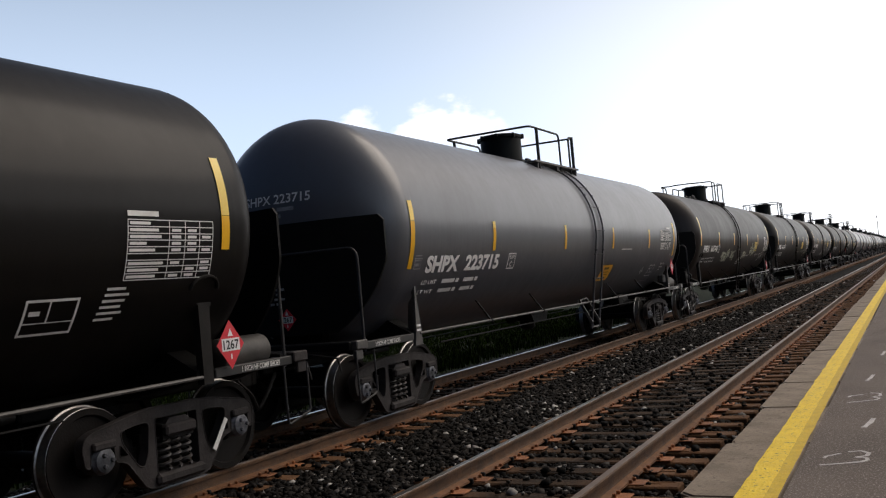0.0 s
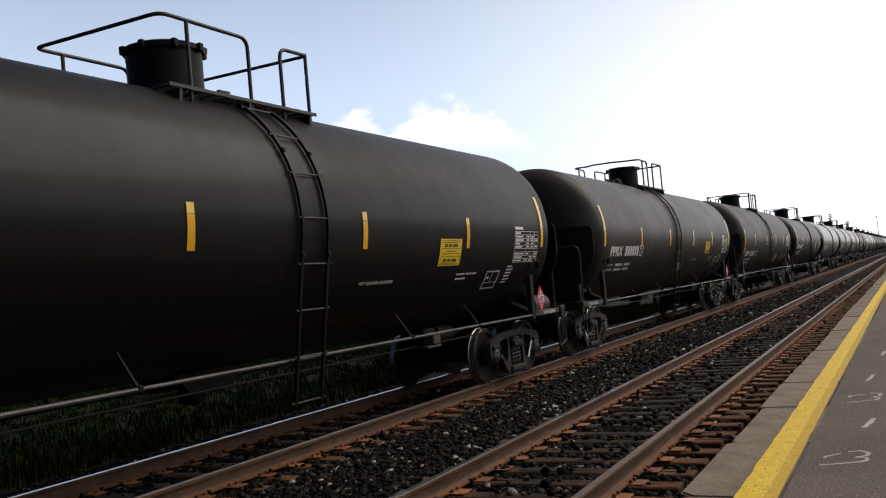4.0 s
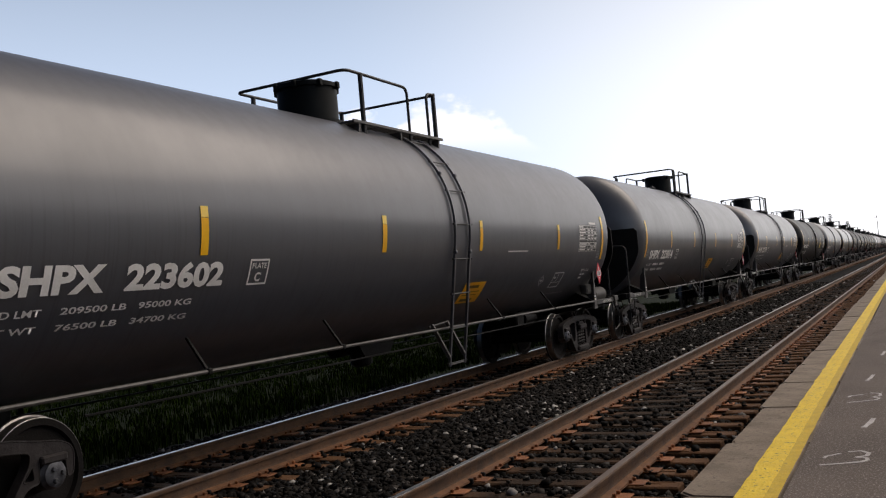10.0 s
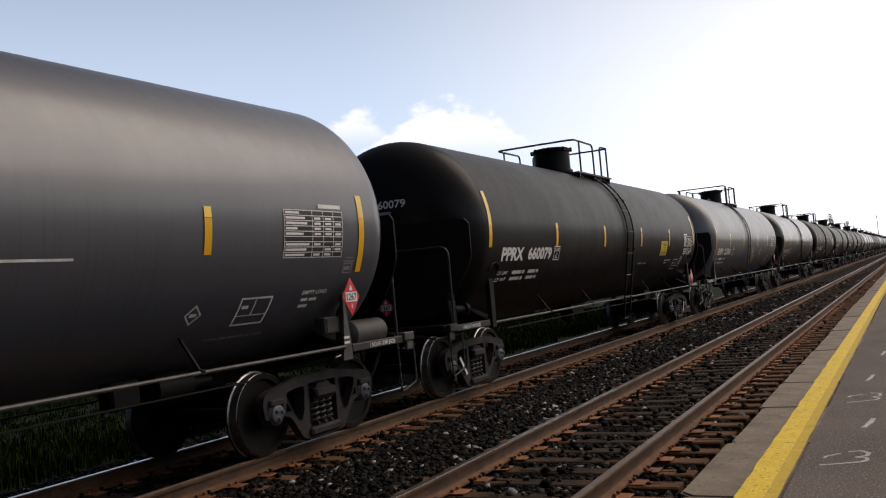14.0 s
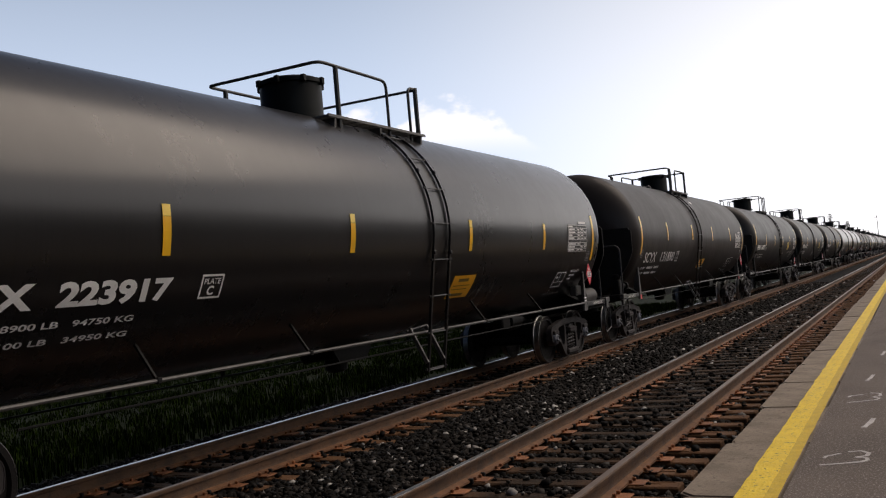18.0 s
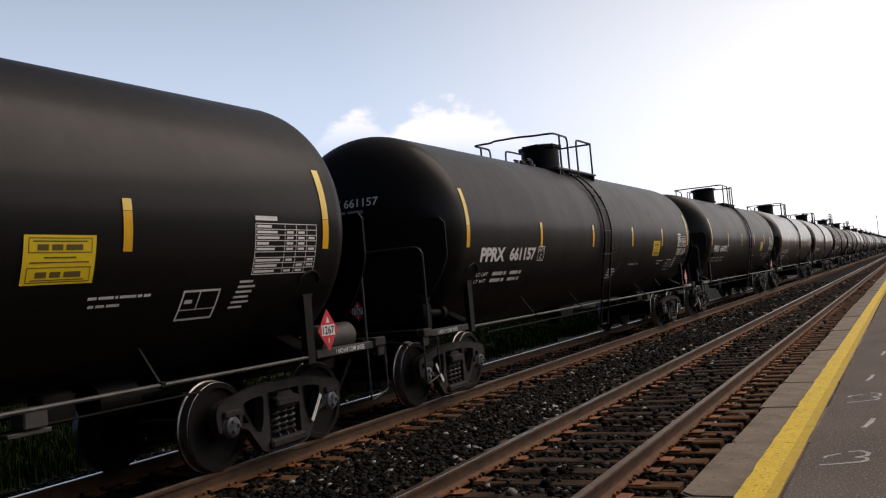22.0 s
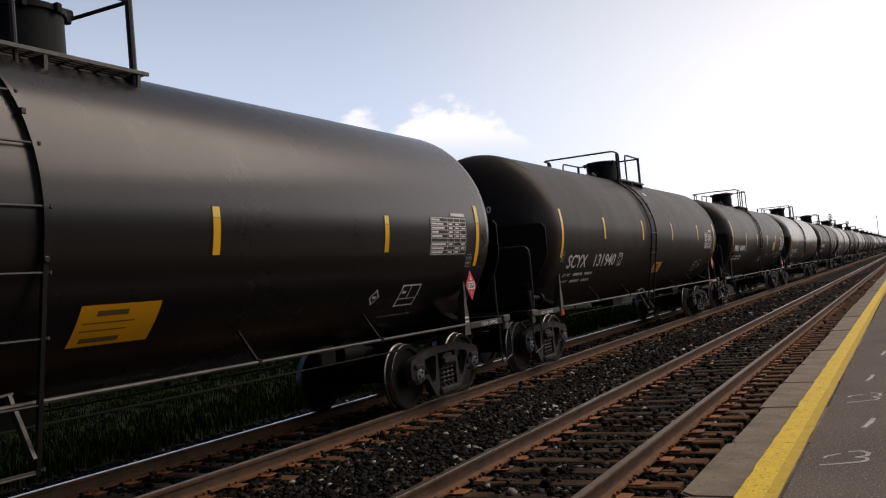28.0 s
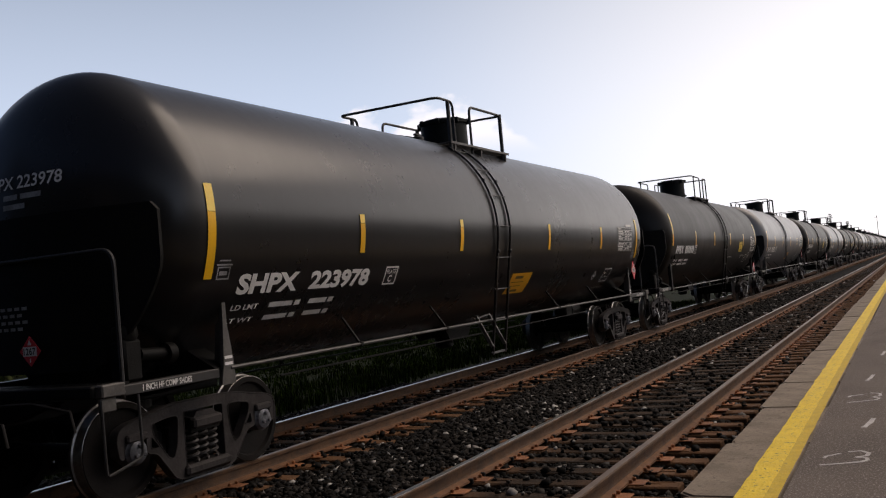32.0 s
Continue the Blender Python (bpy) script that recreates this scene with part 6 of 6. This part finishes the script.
def build_tree(x, y, height, width, seed, label):
    rng = random.Random(seed)
    base = -0.5
    t = new("tree")
    t.location = (x, y, base)
    tagged(t, label, "tree", "far trees")
    s = Shape()
    pts = [(0.1 * math.sin(k), 0.1 * math.cos(1.7 * k), height * 0.85 * k / 8) for k in range(9)]
    s.tube(pts, 0.2, 8, radii=[0.30 * (1 - k / 9.5) + 0.03 for k in range(9)])
    limbs = []
    for k in range(16):
        f = 0.25 + 0.6 * k / 16
        a = k * 2.4 + rng.random()
        ln = width * 0.5 * (1.15 - f) * rng.uniform(0.8, 1.2) + 0.4
        p0 = Vector((0, 0, height * f * 0.9))
        p1 = p0 + Vector((math.cos(a) * ln, math.sin(a) * ln, ln * 0.45))
        s.tube([p0, (p0 + p1) / 2 + Vector((0, 0, 0.1)), p1], 0.05, 5, radii=[0.09, 0.06, 0.02])
        limbs.append((p0, p1))
    part("trunk", s.mesh("trunk", M["bark"], smooth=True), t)
    s = Shape()
    for k in range(2600):
        p0, p1 = rng.choice(limbs)
        c = p0.lerp(p1, rng.uniform(0.35, 1.1)) + Vector((rng.gauss(0, 0.4), rng.gauss(0, 0.4), rng.gauss(0, 0.4)))
        if rng.random() < 0.14:
            c = Vector((rng.gauss(0, 0.35), rng.gauss(0, 0.35), height * rng.uniform(0.75, 1.0)))
        d = Vector((rng.gauss(0, 1), rng.gauss(0, 1), rng.gauss(0, 1))).normalized()
        e = d.orthogonal().normalized()
        g = d.cross(e)
        w = rng.uniform(0.09, 0.20)
        s.raw([c - e * w, c - g * w * 0.5, c + e * w, c + g * w * 0.5], [(0, 1, 2, 3)])
    part("crown", s.mesh("crown", M["leaf"], fix=False), t)


def build_pole(x, y, height):
    p = new("utility_pole")
    p.location = (x, y, -0.5)
    tagged(p, "tall weathered wooden utility pole beside the line", "utility pole", "line poles")
    part("shaft", Shape().turned([(0, 0.17), (height, 0.11)], "z", 12).mesh("shaft", M["pole"], smooth=True), p)
    part("crossarm", Shape().box((0, 0.15, height - 0.8), (2.4, 0.1, 0.12), 0.01).mesh("crossarm", M["pole"]), p)
    for k in (-1.0, -0.5, 0.5, 1.0):
        part("insulator", cached("insulator", lambda: Shape().turned([(0, 0.03), (0.06, 0.06), (0.12, 0.05), (0.18, 0.02)], "z", 10).mesh("insulator", M["pale"], smooth=True)), p, "", pose(k, 0.15, height - 0.74))


build_ground()
build_bed()
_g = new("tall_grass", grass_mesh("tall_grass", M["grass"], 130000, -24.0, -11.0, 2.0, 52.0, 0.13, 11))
tagged(_g, "rank green grass beyond the far track", "grass", kind="stuff")
def build_hedge():
    rng = np.random.default_rng(8)
    n = 120000
    x = -34 + rng.normal(0, 1.4, n)
    y = rng.uniform(-10, 190, n)
    top = 1.5 + 0.5 * np.sin(y * 0.31) * np.sin(y * 0.083 + 1) + 0.25 * np.sin(y * 1.3)
    z = -0.5 + (top + 0.5) * rng.random(n) ** 0.8
    d = rng.normal(size=(n, 3))
    d /= np.linalg.norm(d, axis=1, keepdims=True)
    e = np.cross(d, rng.normal(size=(n, 3)))
    e /= np.linalg.norm(e, axis=1, keepdims=True)
    w = rng.uniform(0.08, 0.22, n)[:, None]
    c = np.stack([x, y, z], 1)
    v = np.stack([c - d * w, c - e * w * 0.6, c + d * w, c + e * w * 0.6], 1)
    me = bpy.data.meshes.new("hedge")
    me.vertices.add(n * 4)
    me.vertices.foreach_set("co", v.astype(np.float32).ravel())
    me.loops.add(n * 4)
    me.loops.foreach_set("vertex_index", np.arange(n * 4, dtype=np.int32))
    me.polygons.add(n)
    me.polygons.foreach_set("loop_start", np.arange(0, n * 4, 4, dtype=np.int32))
    me.update(calc_edges=True)
    me.materials.append(M["hedge"])
    tagged(new("hedge", me), "dark green scrubby hedge beyond the grass", "hedge", kind="stuff")


build_hedge()


def build_belt(name, label, from_xy, to_xy, n, seed, tall):
    """A dense belt of unseen trees added behind platform and viewer, blocking low sky."""
    rng = np.random.default_rng(seed)
    along = rng.random(n)
    x = from_xy[0] + (to_xy[0] - from_xy[0]) * along + rng.normal(0, 1.6, n)
    y = from_xy[1] + (to_xy[1] - from_xy[1]) * along + rng.normal(0, 1.0, n)
    top = tall + 0.17 * tall * np.sin(y * 0.21) * np.sin(y * 0.063 + 2) + 0.9 * np.sin(y * 0.9)
    z = -0.5 + (top + 0.5) * rng.random(n) ** 0.9
    d = rng.normal(size=(n, 3))
    d /= np.linalg.norm(d, axis=1, keepdims=True)
    e = np.cross(d, rng.normal(size=(n, 3)))
    e /= np.linalg.norm(e, axis=1, keepdims=True)
    w = rng.uniform(0.25, 0.50, n)[:, None]
    c = np.stack([x, y, z], 1)
    v = np.stack([c - d * w, c - e * w * 0.6, c + d * w, c + e * w * 0.6], 1)
    me = bpy.data.meshes.new(name)
    me.vertices.add(n * 4)
    me.vertices.foreach_set("co", v.astype(np.float32).ravel())
    me.loops.add(n * 4)
    me.loops.foreach_set("vertex_index", np.arange(n * 4, dtype=np.int32))
    me.polygons.add(n)
    me.polygons.foreach_set("loop_start", np.arange(0, n * 4, 4, dtype=np.int32))
    me.update(calc_edges=True)
    me.materials.append(M["belt"])
    tagged(new(name, me), label, "trees", kind="stuff")


# out of view: added to darken the tank ends and undersides
build_belt("tree_belt", "dense dark green belt of trees behind the platform", (32, -60), (32, 160), 40000, 9, 8.5)
build_belt("tree_row", "dense dark green row of trees behind the viewer", (-24, -20), (32, -20), 30000, 12, 13.0)
build_belt("tree_line", "dense dark green line of trees beyond the far track", (-24, -120), (-24, -3), 30000, 10, 13.0)
build_tree(-23.2, 330, 14.6, 6.0, 1, "olive-green leafy tree far beyond the train")
build_tree(-19.0, 345, 12.0, 4.6, 2, "small olive-green tree far beyond the train")
build_pole(-11.6, 420, 15.2)

# ---- the train ----
# (kind, mark, digits, weights, place offset along the line)
TRAIN = [
    ("PB", "", "", None, 0.200),
    ("S", "SHPX", "223715", None, 0.153),
    ("P", "PPRX", "660748", ("211400LB  95890KG", "74600LB  33840KG"), 0.150),
    ("PB", "PPRX", "661334", None, 0.150),
    ("P", "", "", None, 0.190),
    ("C", "CBTX", "742329", None, 0.210),
    ("PB", "PPRX", "661399", None, 0.145),
    ("S", "SHPX", "223602", ("209500 LB   95000 KG", "76500 LB   34700 KG"), 0.255),
    ("SL", "SHPX", "223814", None, 0.195),
    ("S", "SHPX", "223578", ("208300 LB   94500 KG", "76700 LB   34800 KG"), 0.135),
    ("PB", "PPRX", "660079", None, 0.165),
    ("SL", "SHPX", "223864", None, 0.185),
    ("G", "SHPX", "223917", ("208900 LB   94750 KG", "77100 LB   34950 KG"), 0.195),
    ("Y", "SCYX", "131890", None, 0.245),
    ("PB", "PPRX", "660573", ("212000LB  96200KG", "74000LB  33580KG"), 0.245),
    ("P", "PPRX", "661157", None, 0.215),
    ("PB", "PPRX", "660920", ("211500LB  95900KG", "74500LB  33800KG"), 0.235),
    ("G", "SHPX", "223925", None, 0.145),
    ("GL", "SHPX", "223966", ("208500 LB   94530 KG", "77500 LB   35150 KG"), 0.125),
    ("Y", "SCYX", "131940", None, 0.095),
    ("P", "PPRX", "660690", None, 0.105),
    ("GL", "SHPX", "223978", None, 0.065),
] + [(k, "", "", None, 0.125) for k in ("PB", "SL", "P", "S", "PB", "Y", "G", "PB", "S", "P", "SL", "PB", "G", "P", "Y", "S", "PB")]
FIRST = -1
CENTRE_0 = 17.65


def travelled(t):
    """How far the train has come by t seconds: it slows very slightly, with one small check in its pull."""
    held = 0.05 * t if t < 10.5 else 0.525 - 4.0 * (t - 10.5) if t < 10.6 else 0.125
    return 11.6487 * t - 0.0017 * t * t + held


CARS, PROTO = [], {}
for _i, (_kind, _mark, _digits, _lines, _off) in enumerate(TRAIN):
    _y = PITCH_OF_CARS * (_i + FIRST) + CENTRE_0 + _off
    if _kind not in PROTO:
        PROTO[_kind] = build_car(_kind)
        PROTO[_kind].location = (TRAIN_X, _y, 0)
        CARS.append((PROTO[_kind], _y, _i))
    else:
        CARS.append((copy_thing(PROTO[_kind], pose(TRAIN_X, _y, 0)), _y, _i))
for (_car, _y, _i), (_kind, _mark, _digits, _lines, _off) in zip(CARS, TRAIN):
    number_car(_car, _kind, _mark, _digits, _lines)
# two of the black cars have faded to brown
for _i in (2, 4):
    for _c in CARS[_i][0].children:
        if _c.name.split(".")[0] == "tank":
            _c.data = cached(("tank", "paint_b"), lambda: tank_mesh("paint_b"))
        elif _c.name.split(".")[0] == "ladder":
            _c.data = cached(("stiles", "paint_b"), lambda: stiles_mesh("paint_b"))
# some cars carry their short stripes a little off the usual places
for _i, _moves in {14: {5: 0.12}, 7: {2: -0.05, 3: -0.13, 4: -0.37, 5: -0.03}, 16: {4: 0.10, 5: 0.08}, 19: {5: 0.07}, 12: {2: 0.12, 3: -0.20, 4: -0.09, 5: -0.12}, 5: {2: -0.09}, 18: {4: 0.05, 5: 0.10}, 11: {4: 0.30, 5: 0.13}, 21: {3: -0.28}, 9: {3: 0.15, 4: -0.15}}.items():
    _stripes = [c for c in CARS[_i][0].children if c.name.startswith("stripe")]
    for _k, _d in _moves.items():
        _stripes[_k].location.y += _d
# so do a few of their other marks and top fittings: shifts along the car
for _i, _shifts in {
    7: {"bonnet": -0.28, "relief_valve": -0.23, "long_railing": -0.05, "cage_railing": -0.07, "walkway": -0.07, "decal": -0.16, "decal_print": -0.16, "symbol_box": -0.47, "small_sign": -0.42},
    4: {"decal": -0.13, "decal_print": -0.13},
    11: {"decal": 0.08, "decal_print": 0.08},
}.items():
    for _c in CARS[_i][0].children:
        _c.location.y += _shifts.get(_c.name.split(".")[0], 0.0)
# one decal is stuck lower round the tank
for _c in CARS[7][0].children:
    if _c.name.split(".")[0] in ("decal", "decal_print"):
        _c.matrix_basis = pose(0, _c.location.y, Z_TANK, 0, 4.9) @ pose(0, 0, -Z_TANK)
_tagged_car = CARS[2][0]
for _k, (_yy, _z, _w, _h) in enumerate(((-3.62, 1.74, 1.40, 0.36), (-1.85, 1.74, 0.75, 0.34), (0.74, 1.76, 0.80, 0.34), (2.44, 1.88, 1.15, 0.36))):
    scribble(_tagged_car, _yy, _z, _w, _h, 20 + _k)
for _k, (_yy, _z, _w, _h) in enumerate(GREY_TAGS):
    scribble(CARS[11][0], _yy, _z, _w, _h, 31 + _k, "dim", 0.005, 0.5)

# ---- tracks, platform and loose pieces ----
build_stones()
build_track(TRAIN_X, "railway track with rusty rails carrying the train", 110, 2.0, 40)
build_track(EMPTY_X, "empty railway track with rusty rails and worn timber ties", 140, 2.0, 66)
build_platform()
build_marks()


def motions():
    """The train rolls by; its wheels turn while they are near enough to be seen turning."""
    times = (0, 3, 6, 8, 9, 10, 10.3, 10.5, 10.6, 10.8, 11.1, 12, 14, 17, 20, 24, 28, 32)
    for car, y, i in CARS:
        walk(car, [(t, pose(TRAIN_X, y - travelled(t), 0)) for t in times])
        for ws in [c for c in car.children if c.name.startswith("wheelset")]:
            wy = ws.matrix_basis.translation.y
            seen = [k for k in range(0, 961) if 2.0 < y + wy - travelled(k / 30.0) < 34.0]
            if len(seen) < 2:
                continue
            rows = []
            if seen[0] > 0:
                rows.append((0.0, seen[0]))
            rows += [(k / 30.0, k) for k in seen]
            if seen[-1] < 960:
                rows.append((32.0, seen[-1]))
            walk(ws, [(t, pose(0, wy, R_WHEEL, math.degrees(travelled(k / 30.0) / R_WHEEL) % 360)) for t, k in rows])


motions()
